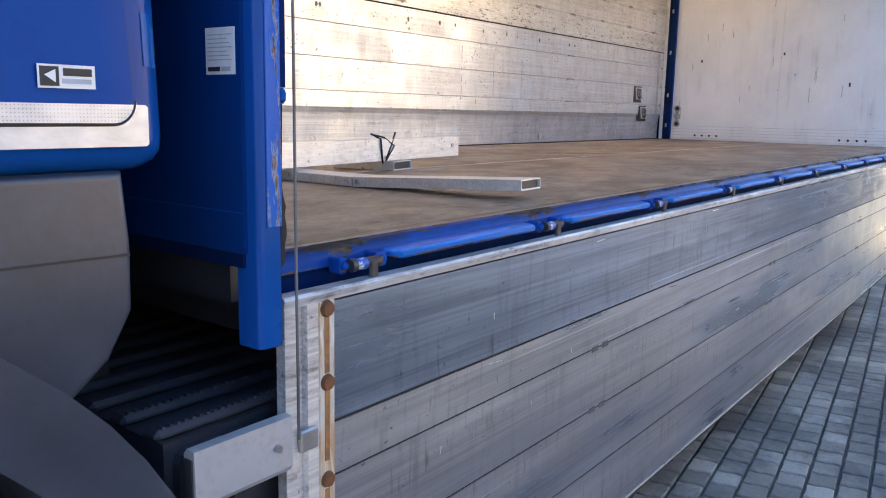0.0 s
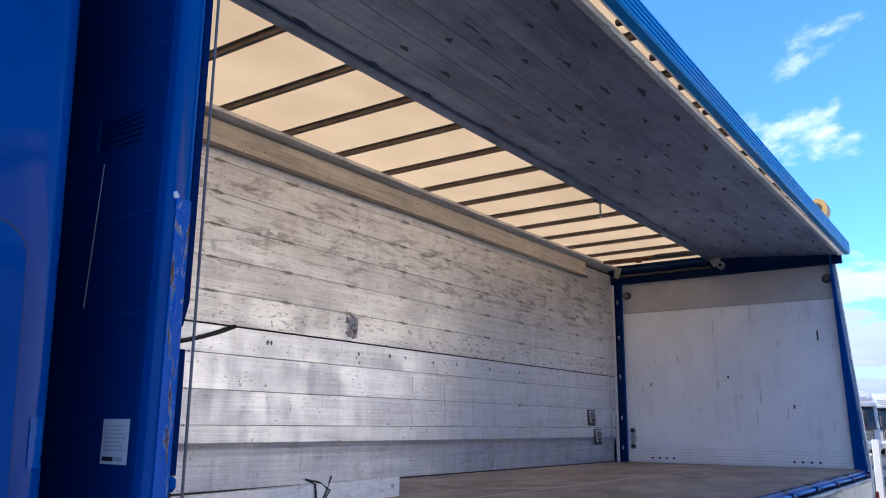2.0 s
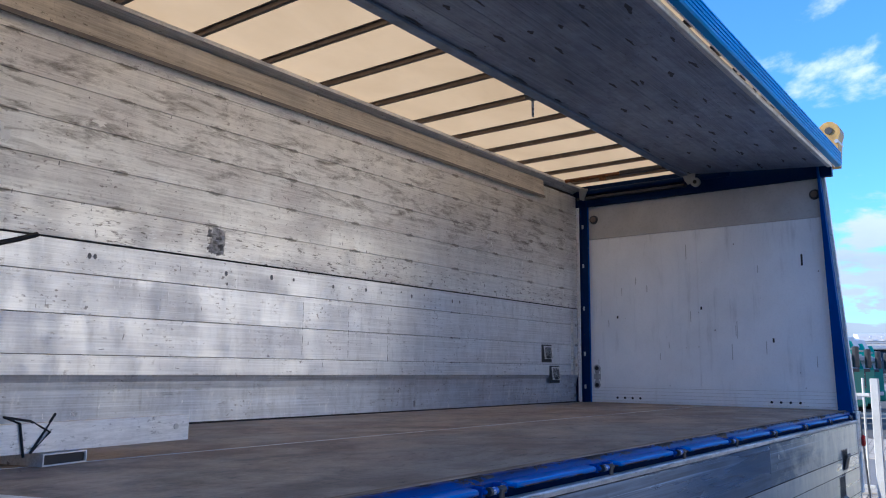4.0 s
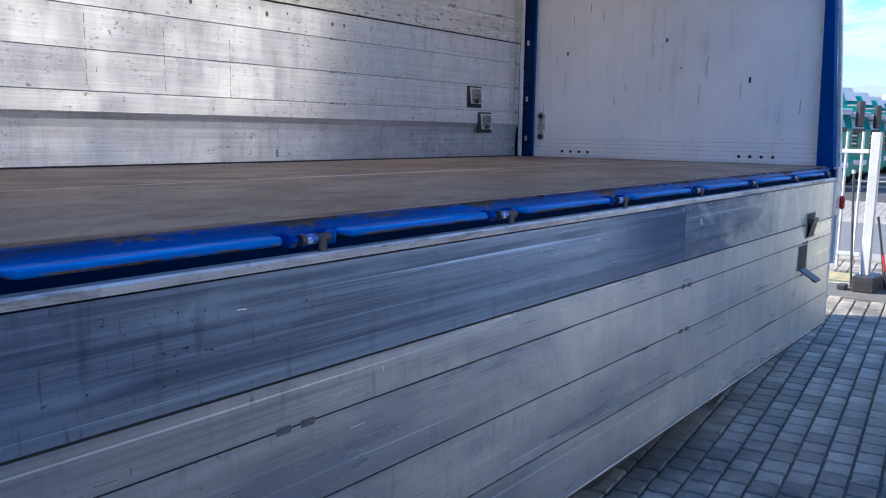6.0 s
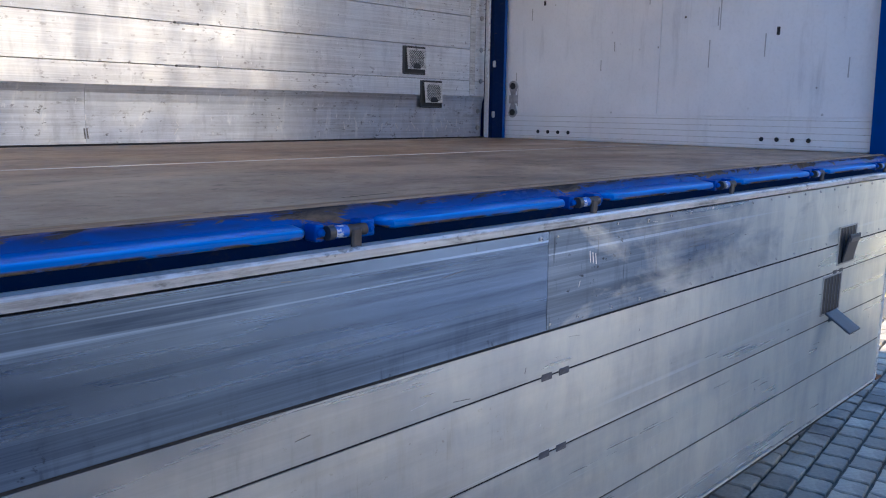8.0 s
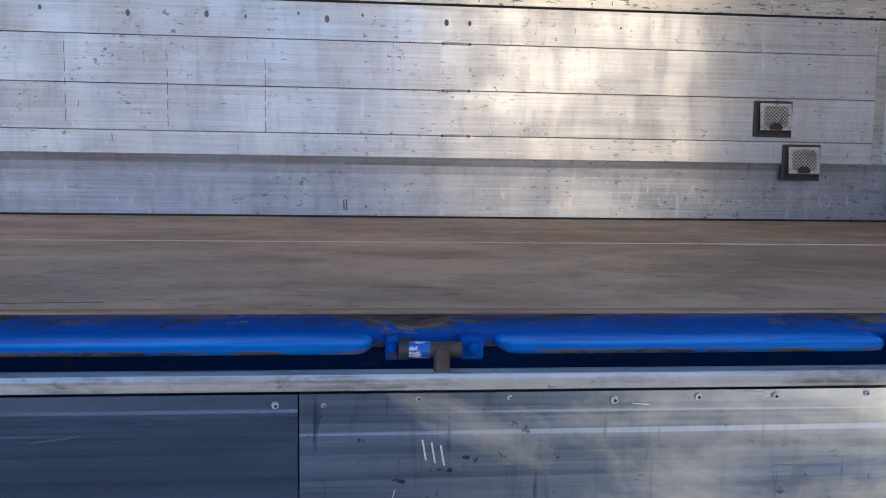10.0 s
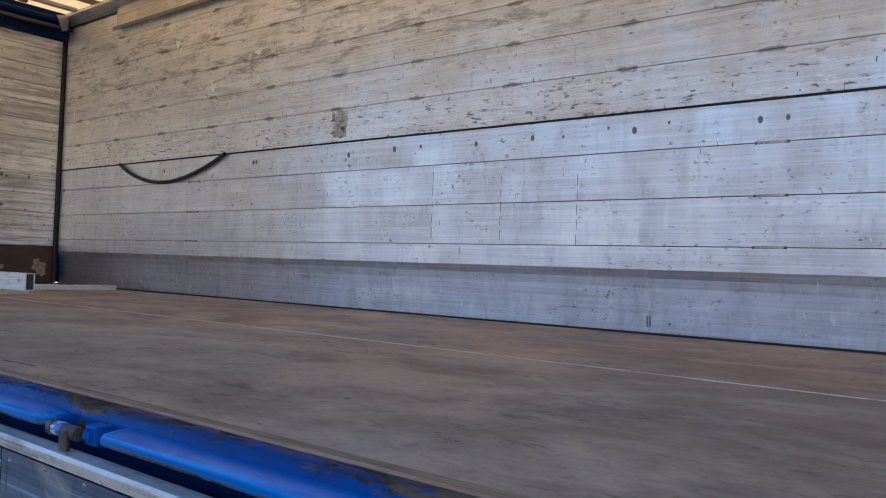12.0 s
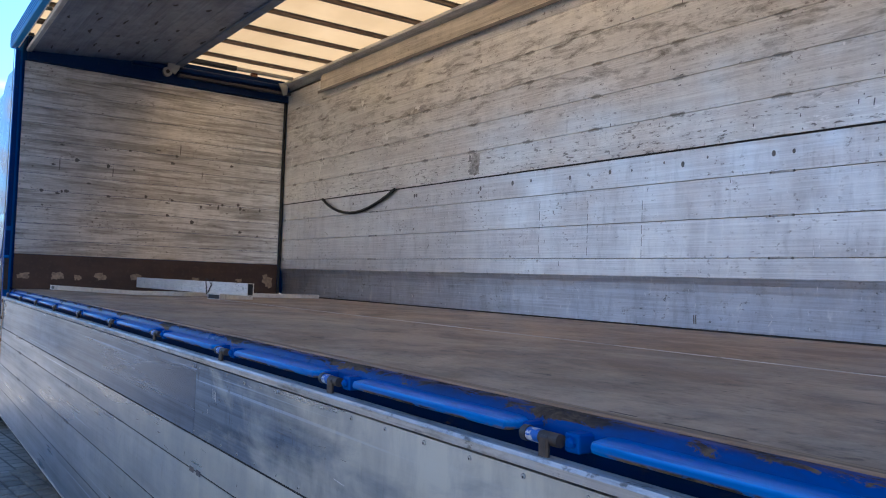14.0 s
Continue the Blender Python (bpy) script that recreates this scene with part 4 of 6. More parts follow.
for k in range(15):
    for row in range(5):
        piece("scuff", me_smear, raised_panel, pm @ pose(1.45 + 0.5 * k + rng.uniform(-0.12, 0.12), 0.12 + 0.197 * row + rng.uniform(-0.03, 0.03), -0.0045, 0, 0, rng.uniform(-9, 9)) @ Matrix.Diagonal((rng.uniform(0.35, 0.95), rng.uniform(0.6, 1.5), 1, 1)))
    piece("scuff", me_smear, raised_panel, pm @ pose(1.6 + 0.5 * k + rng.uniform(-0.1, 0.1), 1.19, -0.0045) @ Matrix.Diagonal((rng.uniform(0.5, 1.3), 1, 1, 1)))
    piece("scuff", me_smear, raised_panel, pm @ pose(1.6 + 0.5 * k + rng.uniform(-0.1, 0.1), rng.uniform(0.2, 0.9), -0.0045) @ Matrix.Diagonal((rng.uniform(0.4, 1.1), rng.uniform(0.5, 1), 1, 1)))
# strap and lock bar hanging from the ribs
strap = part("strap", box(6.055, 6.085, 1.372, 1.376, 3.28, 3.432, 0.001), STEEL, raised_panel, "perforated steel strap")
for z in (3.30, 3.335):
    part("strap_hole", box(6.063, 6.077, 1.3705, 1.3775, z - 0.007, z + 0.007), INK, strap)
part("strap_head", box(6.0, 6.1, 1.33, 1.40, 3.40, 3.43, 0.004), BLACK_PLASTIC, strap)
for x in (8.35, 1.45):
    bar = part("lock_bar", box(x - 0.02, x + 0.02, 1.33, 2.36, 3.395, 3.425, 0.004), RUST if x > 5 else STEEL, roof, "sliding roof lock bar")
    part("lock_sleeve", box(x - 0.03, x + 0.03, 1.34, 1.78, 3.388, 3.43, 0.006), BLACK_PLASTIC, bar)
    part("lock_catch", box(x - 0.02, x + 0.02, 1.93, 1.99, 3.365, 3.396, 0.004), RUST, bar)

# ---- rear frame and doors ----
rear_frame = part("rear_frame", box(8.76, 8.92, 0.0, YF + 0.06, 1.10, 1.255, 0.004), BLUE_DARK, truck)
part("far_post", sweep([(8.758, 2.400), (8.832, 2.372), (8.86, 2.44), (8.86, 2.49), (8.758, 2.49)], 1.256, 3.40, "z"), BLUE_DARK, rear_frame, "dark navy corner post")
part("post_bead", sweep([(8.826, 2.371), (8.838, 2.362), (8.850, 2.368), (8.862, 2.43), (8.858, 2.439), (8.834, 2.376)], 1.257, 3.39, "z"), BLUE, rear_frame, "bright blue post edge")
part("post_strip", box(8.7455, 8.7575, 2.428, 2.462, 1.272, 3.22, 0.002), ALU_PROF, rear_frame, "pale aluminium closing strip")
for z in (1.42, 1.74, 2.19, 2.62, 3.02):
    part("post_catch", box(8.748, 8.768, 2.384, 2.3995, z - 0.02, z + 0.02, 0.004), STEEL, rear_frame, "small steel catch")
part("corner_filler", box(8.862, 8.90, 2.4305, 2.52, 1.256, 3.40), BLUE_DARK, rear_frame, "dark corner angle")
part("near_post", leaning(sweep([(8.79, 0.02), (8.87, 0.02), (8.87, 0.11), (8.85, 0.125), (8.79, 0.125)], 1.256, 3.34, "z")), BLUE_POST, rear_frame, "dark blue corner post, leaning inwards")
part("post_edge", leaning(box(8.865, 8.90, -0.008, 0.0195, 1.27, 3.34, 0.004)), ALU_EDGE, rear_frame, "bare aluminium post edge")
part("post_foot", box(8.80, 8.90, -0.012, 0.0195, 0.95, 1.268, 0.004), ALU_EDGE, rear_frame, "bare aluminium post edge")
part("tail_post", box(8.905, 8.95, -0.005, 0.05, 0.62, 1.24, 0.004), WHITE, rear_frame, "white lower rear post")
tail_lamp = part("tail_lamp", box(8.905, 8.94, -0.04, -0.008, 0.985, 1.075, 0.010), LAMP_RED, rear_frame, "red marker lamp")
rear_doors = part("rear_doors", box(8.872, 8.90, 0.125, 2.43, 1.256, 3.34), REAR_WHITE, truck, "pale scuffed rear doors, closed")
part("door_panel", box(8.864, 8.8715, 0.127, 1.268, 1.432, 2.895, 0.001), REAR_WHITE, rear_doors)
part("door_panel", box(8.864, 8.8715, 1.271, 2.428, 1.432, 2.895, 0.001), REAR_WHITE, rear_doors)
part("top_band", box(8.858, 8.8715, 0.127, 2.428, 2.898, 3.235, 0.002), plain("grey_band", (0.50, 0.49, 0.48), 0.5, 0.1, 0.1, 4), rear_doors, "greyer top band")
sill = part("door_sill", box(8.858, 8.8715, 0.127, 2.428, 1.272, 1.429, 0.002), REAR_WHITE, rear_doors, "ribbed aluminium sill")
for k in range(5):
    part("sill_rib", box(8.8555, 8.8585, 0.13, 2.42, 1.288 + k * 0.031, 1.292 + k * 0.031), ALU_PROF, sill)
me_hole = as_mesh("hole", tube((0.001, 0, 0), (-0.002, 0, 0), 0.0115, 12), INK)
for y0 in (2.097, 0.66):
    for k in range(4):
        piece("hole", me_hole, sill, pose(8.855, y0 - 0.078 * k, 1.318))
for y in (2.315, 0.215):
    lamp = part("interior_lamp", tube((8.858, y, 3.10), (8.838, y, 3.10), 0.046, 20, 0.040), BLACK_PLASTIC, rear_doors, "round dark interior lamp", 40)
    part("lamp_lens", tube((8.838, y, 3.10), (8.832, y, 3.10), 0.030, 18, 0.026), plain("lamp_lens_grey", (0.20, 0.15, 0.12), 0.2), lamp)
PLATE = plain("lashing_plate_grey", (0.42, 0.42, 0.43), 0.5, 0.4, 0.25, 30)
for z, s in ((1.590, 1), (1.448, -1)):
    drop_pts = [(2.312 + 0.034 * math.cos(t), z + s * 0.012 + 0.034 * math.sin(t)) for t in [math.pi * (0 if s > 0 else 1) + math.pi * k / 10 for k in range(11)]]
    tip = [(2.324 if s > 0 else 2.300, z - s * 0.052), (2.300 if s > 0 else 2.324, z - s * 0.052)]
    plate = part("lashing_plate", sweep(drop_pts + tip[::-1], 8.8545, 8.864), PLATE, rear_doors, "teardrop lashing plate")
    part("lashing_ring", tube((8.8555, 2.312, z + s * 0.012), (8.850, 2.312, z + s * 0.012), 0.021, 14), INK, plate)
part("lashing_backing", box(8.861, 8.8638, 2.275, 2.348, 1.492, 1.545, 0.001), PLATE, rear_doors)
for y, z, h in ((0.352, 2.54, 0.05), (1.245, 2.156, 0.014), (1.16, 1.37, 0.03), (2.08, 2.1, 0.014), (0.62, 1.85, 0.02), (1.9, 2.93, 0.02)):
    part("dent_mark", box(8.8625, 8.8645, y - 0.008, y + 0.008, z - h, z + h, 0.0005), INK, rear_doors)
rng = random.Random(31)
for i in range(16):
    y, z = rng.uniform(0.25, 2.3), rng.uniform(1.55, 2.8)
    part("drip_line", box(8.8633, 8.8643, y - 0.003, y + 0.003, z - rng.uniform(0.03, 0.14), z + 0.02), plain_grey if i else (plain_grey := plain("drip_grey", (0.50, 0.49, 0.485), 0.7)), rear_doors)


def header(x, s):
    """The dark blue cross member at an end of the box, with its roller and brackets."""
    head = part("rear_header" if s > 0 else "front_header", box(min(x, x - s * 0.05), max(x, x - s * 0.05), 0.06, YF + 0.0, 3.236, 3.45, 0.003), BLUE_DARK, truck, "dark blue header beam")
    part("roller", tube((x - s * 0.085, 0.9, 3.37), (x - s * 0.085, YF - 0.09, 3.37), 0.028, 16), BLUE_DARK, head, "dark roller tube", 40)
    part("roller_rail", box(min(x - s * 0.05, x - s * 0.12), max(x - s * 0.05, x - s * 0.12), 1.32, YF - 0.01, 3.30, 3.325, 0.004), BLACK_PLASTIC, head)
    part("guide_bracket", sweep([(1.19, 3.43), (1.33, 3.43), (1.30, 3.345), (1.27, 3.30), (1.21, 3.33)], x - s * 0.16, x - s * 0.145), STEEL, head, "steel guide bracket")
    part("guide_bracket", sweep([(YF - 0.15, 3.40), (YF - 0.05, 3.42), (YF - 0.06, 3.30), (YF - 0.10, 3.28)], x - s * 0.14, x - s * 0.125), STEEL, head, "steel guide bracket")
    bm = bmesh.new()
    add_tube(bm, (x - s * 0.125, 1.20, 3.315), (x - s * 0.165, 1.20, 3.315), 0.042, 20)
    wheel = part("guide_wheel", bm, STEEL, head, "guide roller wheel", 40)
    part("wheel_hub", tube((x - s * 0.165, 1.20, 3.315), (x - s * 0.17, 1.20, 3.315), 0.018, 14), INK, wheel)


header(8.86, 1)
header(1.10, -1)

# ---- front wall ----
front_wall = part("front_wall", box(1.076, 1.085, -0.005, YF + 0.06, 1.286, 3.45), BLUE_WALL, truck, "blue front wall, boarded with aluminium inside")
FZ = [1.573, 1.70, 1.84, 1.985, 2.13, 2.275, 2.42, 2.565, 2.71, 2.855, 3.0, 3.145, 3.236]
for za, zb in zip(FZ, FZ[1:]):
    part("board", box(1.086, 1.10, 0.045, 2.435, za, zb - 0.003, 0.0015), ALU_FRONT, front_wall)
kick = part("kick_board", box(1.086, 1.103, 0.045, 2.435, BED + 0.002, 1.57, 0.002), KICK_MAT, front_wall, "dark brown kick board, chipped")
rng = random.Random(4)
chip_mat = plain("chipped_ply", (0.27, 0.205, 0.15), 0.85, vary=0.4, scale=30)
for y, z, w, h in ((0.39, 1.385, 0.13, 0.06), (0.55, 1.375, 0.06, 0.045), (0.74, 1.393, 0.12, 0.055), (1.05, 1.403, 0.09, 0.06), (1.6, 1.391, 0.10, 0.035), (2.03, 1.40, 0.06, 0.03), (2.33, 1.40, 0.12, 0.11), (0.12, 1.39, 0.08, 0.05)):
    bm = bmesh.new()
    for k in range(9):
        add_box(bm, 1.1028, 1.1045 + rng.random() * 0.001, -rng.uniform(0.1, 0.35) * w, rng.uniform(0.1, 0.35) * w, -rng.uniform(0.1, 0.4) * h, rng.uniform(0.1, 0.4) * h, 0,
                pose(0, y + rng.uniform(-0.3, 0.3) * w, z + rng.uniform(-0.3, 0.3) * h) @ pose(0, 0, 0, rng.uniform(-25, 25), 0, 0))
    part("chipped_patch", bm, chip_mat, kick, "pale chipped wood")
corner = part("corner_strip", box(1.10, 1.122, 2.437, 2.458, BED + 0.002, 3.236, 0.002), RUBBER, front_wall, "dark corner strip")
for k in range(14):
    piece("rivet", me_bolt, front_wall, pose(1.1, 2.40, 1.62 + 0.12 * k, 0, 0, 90) @ Matrix.Diagonal((0.5, 1, 0.5, 1)))
    piece("rivet", me_bolt, front_wall, pose(1.1, 0.085, 1.62 + 0.12 * k, 0, 0, 90) @ Matrix.Diagonal((0.5, 1, 0.5, 1)))
SPOT = plain("scuff_spot", (0.13, 0.12, 0.115), 0.7, vary=0.4, scale=50)
me_spot = as_mesh("scuff_spot", sweep([(0.5 * math.cos(t) * (1 + 0.25 * math.sin(3 * t + 1)), 0.5 * math.sin(t) * (1 + 0.2 * math.sin(5 * t))) for t in [2 * math.pi * k / 14 for k in range(14)]], -0.0006, 0.0008), SPOT)
rng = random.Random(17)
for y, z in [(0.226, 2.128), (0.387, 2.133), (0.777, 2.124), (2.016, 2.112)] + [(rng.uniform(0.3, 2.3), 2.12 + rng.uniform(-0.03, 0.03)) for k in range(12)] + [(rng.uniform(0.2, 2.3), rng.uniform(1.65, 2.6)) for k in range(16)]:
    piece("scuff_spot", me_spot, front_wall, pose(1.1, y, z) @ Matrix.Diagonal((1, rng.uniform(0.015, 0.045), rng.uniform(0.012, 0.04), 1)))
for y, z, h in ((0.804, 2.348, 0.05), (1.403, 2.63, 0.06), (1.62, 2.40, 0.04), (0.36, 2.37, 0.06)):
    piece("scuff_spot", me_spot, front_wall, pose(1.1, y, z) @ Matrix.Diagonal((1, 0.008, 2 * h, 1)))
# seams, bead and vents on the outside of the front wall
for z in (1.353, 1.822, 1.997, 2.315, 2.62, 3.0):
    part("seam", box(1.0752, 1.0762, 0.0, 2.5, z - 0.0009, z + 0.0009), BLUE_GLOSS, front_wall)
# bare steel imitates the sun glint along this bead
part("bead", tube((1.0757, 0.179, 1.84), (1.0757, 0.160, 2.11), 0.0010, 8), STEEL, front_wall, "wall bead, sun glint put into bare steel", 60)
for k in range(6):
    z = 2.140 + 0.0105 * k
    part("vent_slot", sweep([(0.045, z - 0.0022), (0.18, z - 0.0022), (0.18, z + 0.0010), (0.045, z + 0.0022)], 1.0725, 1.0762), BLUE_WALL, front_wall)
    part("vent_rivet", tube((1.0762, 0.183, z), (1.0735, 0.183, z), 0.0028, 8), BLUE_TRIM, front_wall)
part("front_panel_low", box(1.077, 1.084, 0.0, 2.45, 1.262, 1.2855), BLUE_DARK, front_wall)

# near front corner post: slim, round-nosed, painted, rubbed to rust along its edge
nose = [(1.083 + 0.013 * (1 - math.cos(a)), -0.020 - 0.013 * math.sin(a)) for a in [math.pi / 2 * k / 6 for k in range(7)]]
front_post = part("front_post", sweep([(1.083, 0.022), (1.083, 0.004)] + nose + [(1.126, -0.034), (1.131, -0.030), (1.132, -0.02), (1.132, 0.022)], 1.128, 3.40, "z"), BLUE_GLOSS, truck, "blue front corner post", 50)
part("worn_strip", box(1.099, 1.1295, -0.0362, -0.0332, 1.33, 2.02, 0.001), WEAR_MAT, front_post, "paint rubbed to rusty metal")
part("post_lug", box(1.128, 1.149, -0.033, 0.0, 1.528, 1.553, 0.006), BLUE_WORN, front_post)
for pts in ([(1.1325, 3.30), (1.1325, 1.800), (1.1360, 1.800), (1.1460, 1.845), (1.1470, 2.3), (1.1455, 2.8), (1.147, 3.30)],
            [(1.1325, 1.762), (1.1325, 1.554), (1.1450, 1.554), (1.1455, 1.65), (1.1450, 1.762)]):
    part("rubber_seal", sweep(pts, -0.030, 0.005, "y"), BLUE_WEB, front_post, "dark rubber seal, broken off in places")
torn = [(1.1325, 1.527), (1.1325, 1.262)]
for k in range(17):
    z = 1.262 + k * 0.0166
    torn.append((1.139 + 0.006 * math.sin(k * 0.42) + 0.0022 * math.sin(k * 2.3), z))
part("rubber_seal", sweep(torn, -0.028, 0.005, "y"), RUBBER, front_post, "torn black rubber seal")
label = part("paper_label", box(1.0748, 1.0762, 0.007, 0.080, 1.572, 1.645), WHITE, front_wall, "white paper label with fine print")
faint = plain("faint_print", (0.45, 0.47, 0.50), 0.6)
for k in range(7):
    part("print_line", box(1.0738, 1.0749, 0.014 + 0.006 * (k % 3), 0.074, 1.594 + k * 0.0065, 1.5955 + k * 0.0065), faint, label)
part("print_line", box(1.0738, 1.0749, 0.044, 0.074, 1.577, 1.584), INK, label)
part("print_line", box(1.0738, 1.0749, 0.018, 0.040, 1.577, 1.584), faint, label)
part("wire_rope", bent([(1.145, -0.046, 3.30), (1.146, -0.047, 2.2), (1.148, -0.048, 1.2), (1.152, -0.046, 0.955)], 0.0027, 6), plain("wire_grey", (0.16, 0.155, 0.15), 0.5, 0.5), front_post, "thin steel wire rope")
part("paint_chip", sweep([(1.094, 2.020), (1.103, 2.016), (1.105, 2.024), (1.099, 2.032), (1.093, 2.029)], -0.0342, -0.0325, "y"), WHITE, front_post, "pale paint chip")

# ---- bed edge rail with its hinges ----
HINGES = [1.337 + 0.7176 * k for k in range(11)]
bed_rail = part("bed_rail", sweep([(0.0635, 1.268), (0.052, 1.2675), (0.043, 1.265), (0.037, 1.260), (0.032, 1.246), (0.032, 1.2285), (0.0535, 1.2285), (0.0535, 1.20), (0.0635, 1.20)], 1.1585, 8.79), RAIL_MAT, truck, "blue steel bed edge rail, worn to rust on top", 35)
# web colour carries the recess shade under the bars
part("rail_web", box(1.16, 8.788, 0.045, 0.063, 1.10, 1.2283), BLUE_WEB, bed_rail, "rail web in the recess, its shade in the navy colour")
bar = [(0.034, 1.2290), (-0.004, 1.2262), (-0.0108, 1.2288), (-0.0125, 1.2330), (-0.0120, 1.2385), (-0.0085, 1.2432), (-0.002, 1.2450), (0.034, 1.2490)]
bm = bmesh.new()
stations = [(0.0, 0.25), (0.003, 0.55), (0.009, 0.8), (0.018, 0.96), (0.03, 1.0), (0.53, 1.0), (0.542, 0.96), (0.551, 0.8), (0.557, 0.55), (0.56, 0.25)]
rings = [[bm.verts.new((x, 0.034 + (y - 0.034) * f, 1.237 + (z - 1.237) * f)) for y, z in bar] for x, f in stations]
for ra, rb in zip(rings, rings[1:]):
    for k in range(len(bar)):
        bm.faces.new((ra[k], ra[(k + 1) % len(bar)], rb[(k + 1) % len(bar)], rb[k]))
bm.faces.new(rings[0]), bm.faces.new(rings[-1])
bmesh.ops.recalc_face_normals(bm, faces=bm.faces[:])
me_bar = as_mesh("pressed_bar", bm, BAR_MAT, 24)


def make_pin_mat():
    """Blue pin with its paint flaked to pale primer."""
    m = Mat("flaked_pin")
    a = m.noise(m.scaled(45, 90, 90), 1.0, 6, 0.65)
    c = m.mix(m.ramp(a, 0.54, 0.58), (0.0, 0.09, 0.42), (0.50, 0.53, 0.58))
    c = m.mix(m.ramp(a, 0.36, 0.32), c, (0.03, 0.025, 0.02))
    m.set(Base_Color=c, Roughness=0.4)
    return m.m


def dome(x, r, y=0.0, z=1.233):
    """A domed bolt head on the rail, facing out."""
    bm = bmesh.new()
    bmesh.ops.create_cone(bm, cap_ends=True, segments=8, radius1=r, radius2=r * 0.92, depth=0.005, matrix=pose(x, y - 0.0025, z, 90, 0, 0))
    bmesh.ops.create_cone(bm, cap_ends=True, segments=8, radius1=r * 0.9, radius2=r * 0.45, depth=0.004, matrix=pose(x, y - 0.007, z, 90, 0, 0))
    return bm


STRAP_MAT = plain("strap_worn_bare", (0.062, 0.052, 0.048), 0.6, 0.3, 0.5, 30)
HINGE_BLUE = paint("hinge_blue", (0.0, 0.07, 0.34), 0.35, 0.3, 0.4, 0.15)
HZ, HY = 1.233, -0.007
HINGE_PARTS = [
    ("lug", as_mesh("lug", box(-0.036, -0.017, 0.001, 0.034, 1.217, 1.2475, 0.004, None, 2), HINGE_BLUE)),
    ("lug", as_mesh("lug", box(0.063, 0.095, 0.001, 0.034, 1.217, 1.2475, 0.004, None, 2), HINGE_BLUE)),
    ("bolt_head", as_mesh("bolt_head", dome(-0.027, 0.0085), HINGE_BLUE, 40)),
    ("bolt_head", as_mesh("bolt_head", dome(0.080, 0.0095), HINGE_BLUE, 40)),
    ("cup", as_mesh("cup", tube((-0.019, HY, HZ), (-0.006, HY, HZ), 0.0128, 14), BLACK_PLASTIC, 40)),
    ("pin", as_mesh("pin", tube((-0.006, HY, HZ), (0.022, HY, HZ), 0.0112, 16), make_pin_mat(), 40)),
    ("sleeve", as_mesh("sleeve", tube((0.022, HY, HZ), (0.064, HY, HZ), 0.0108, 14), STRAP_MAT, 40)),
    ("hinge_strap", as_mesh("hinge_strap", box(0.027, 0.048, -0.021, -0.011, 1.188, 1.238, 0.003), STRAP_MAT)),
]
for i, x in enumerate(HINGES):
    if i < 10:
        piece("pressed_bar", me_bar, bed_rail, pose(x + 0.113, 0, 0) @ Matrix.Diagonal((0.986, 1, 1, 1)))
    for name, mesh in HINGE_PARTS:
        piece(name, mesh, bed_rail, pose(x, 0, 0))

# ---- near dropside, hanging open: its inner face outwards ----
YD = -0.03
dropside = part("dropside", box(1.26, 8.655, YD + 0.0215, YD + 0.027, 0.275, 1.185), INK, truck, "weathered aluminium dropside hanging open")
def hollow_at(z):
    """How far the curved top profile lies behind the boards at height z."""
    if z < 0.9555:
        return 0.0
    return 0.12 * float(np.interp(1.213 - z, [h for d, h in CURVE[::-1]], [d for d, h in CURVE[::-1]]))


top = [(YD + hollow_at(z), z) for z in (1.1805, 1.15, 1.12, 1.09, 1.06, 1.03, 1.005, 0.985, 0.972, 0.963, 0.956)] + [(YD + 0.021, 0.956), (YD + 0.021, 1.1805)]
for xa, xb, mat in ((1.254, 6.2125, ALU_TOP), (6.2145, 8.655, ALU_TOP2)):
    part("board", sweep(top, xa, xb), mat, dropside, "heavy top profile, dark reflections in its colour")
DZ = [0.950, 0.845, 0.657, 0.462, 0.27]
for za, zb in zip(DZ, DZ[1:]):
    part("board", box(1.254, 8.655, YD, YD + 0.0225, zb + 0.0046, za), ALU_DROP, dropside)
    part("seam", box(1.254, 8.655, YD + 0.0012, YD + 0.0215, za + 0.0001, za + 0.0045), SEAM, dropside, "dark dirty joint")
part("top_lip", sweep([(YD - 0.001, 1.1855), (YD - 0.003, 1.20), (YD + 0.001, 1.206), (YD + 0.03, 1.206), (YD + 0.03, 1.19), (YD + 0.006, 1.1855)], 1.135, 8.67), ALU_LIP, dropside, "pale scraped top lip")
part("foot_lip", sweep([(YD - 0.002, 0.27), (YD - 0.002, 0.262), (YD + 0.026, 0.256), (YD + 0.026, 0.27)], 1.15, 8.66), ALU_EDGE, dropside, "bright foot lip")
part("foot_seal", box(1.16, 8.65, YD + 0.004, YD + 0.022, 0.246, 0.2565), RUBBER, dropside, "black rubber foot seal")
endp = part("end_profile", sweep([(1.135, YD + 0.02), (1.135, YD - 0.002), (1.158, YD - 0.004), (1.162, YD + 0.006), (1.182, YD + 0.008), (1.186, YD - 0.003), (1.212, YD - 0.003), (1.212, YD + 0.02)], 0.262, 1.186, "z"), ALU_EDGE, dropside, "white-grey end profile")
part("blue_smear", box(1.168, 1.175, YD + 0.0052, YD + 0.0085, 0.97, 1.08, 0.001), BLUE_WORN, endp)
strip = part("rusty_strip", box(1.213, 1.2525, YD - 0.0035, YD + 0.012, 0.262, 1.186, 0.002), STRIP_MAT, dropside, "rust-streaked steel end strip")
me_rbolt = as_mesh("rusty_bolt", tube((0, 0.001, 0), (0, -0.007, 0), 0.0165, 14, 0.013), RUST, 40)
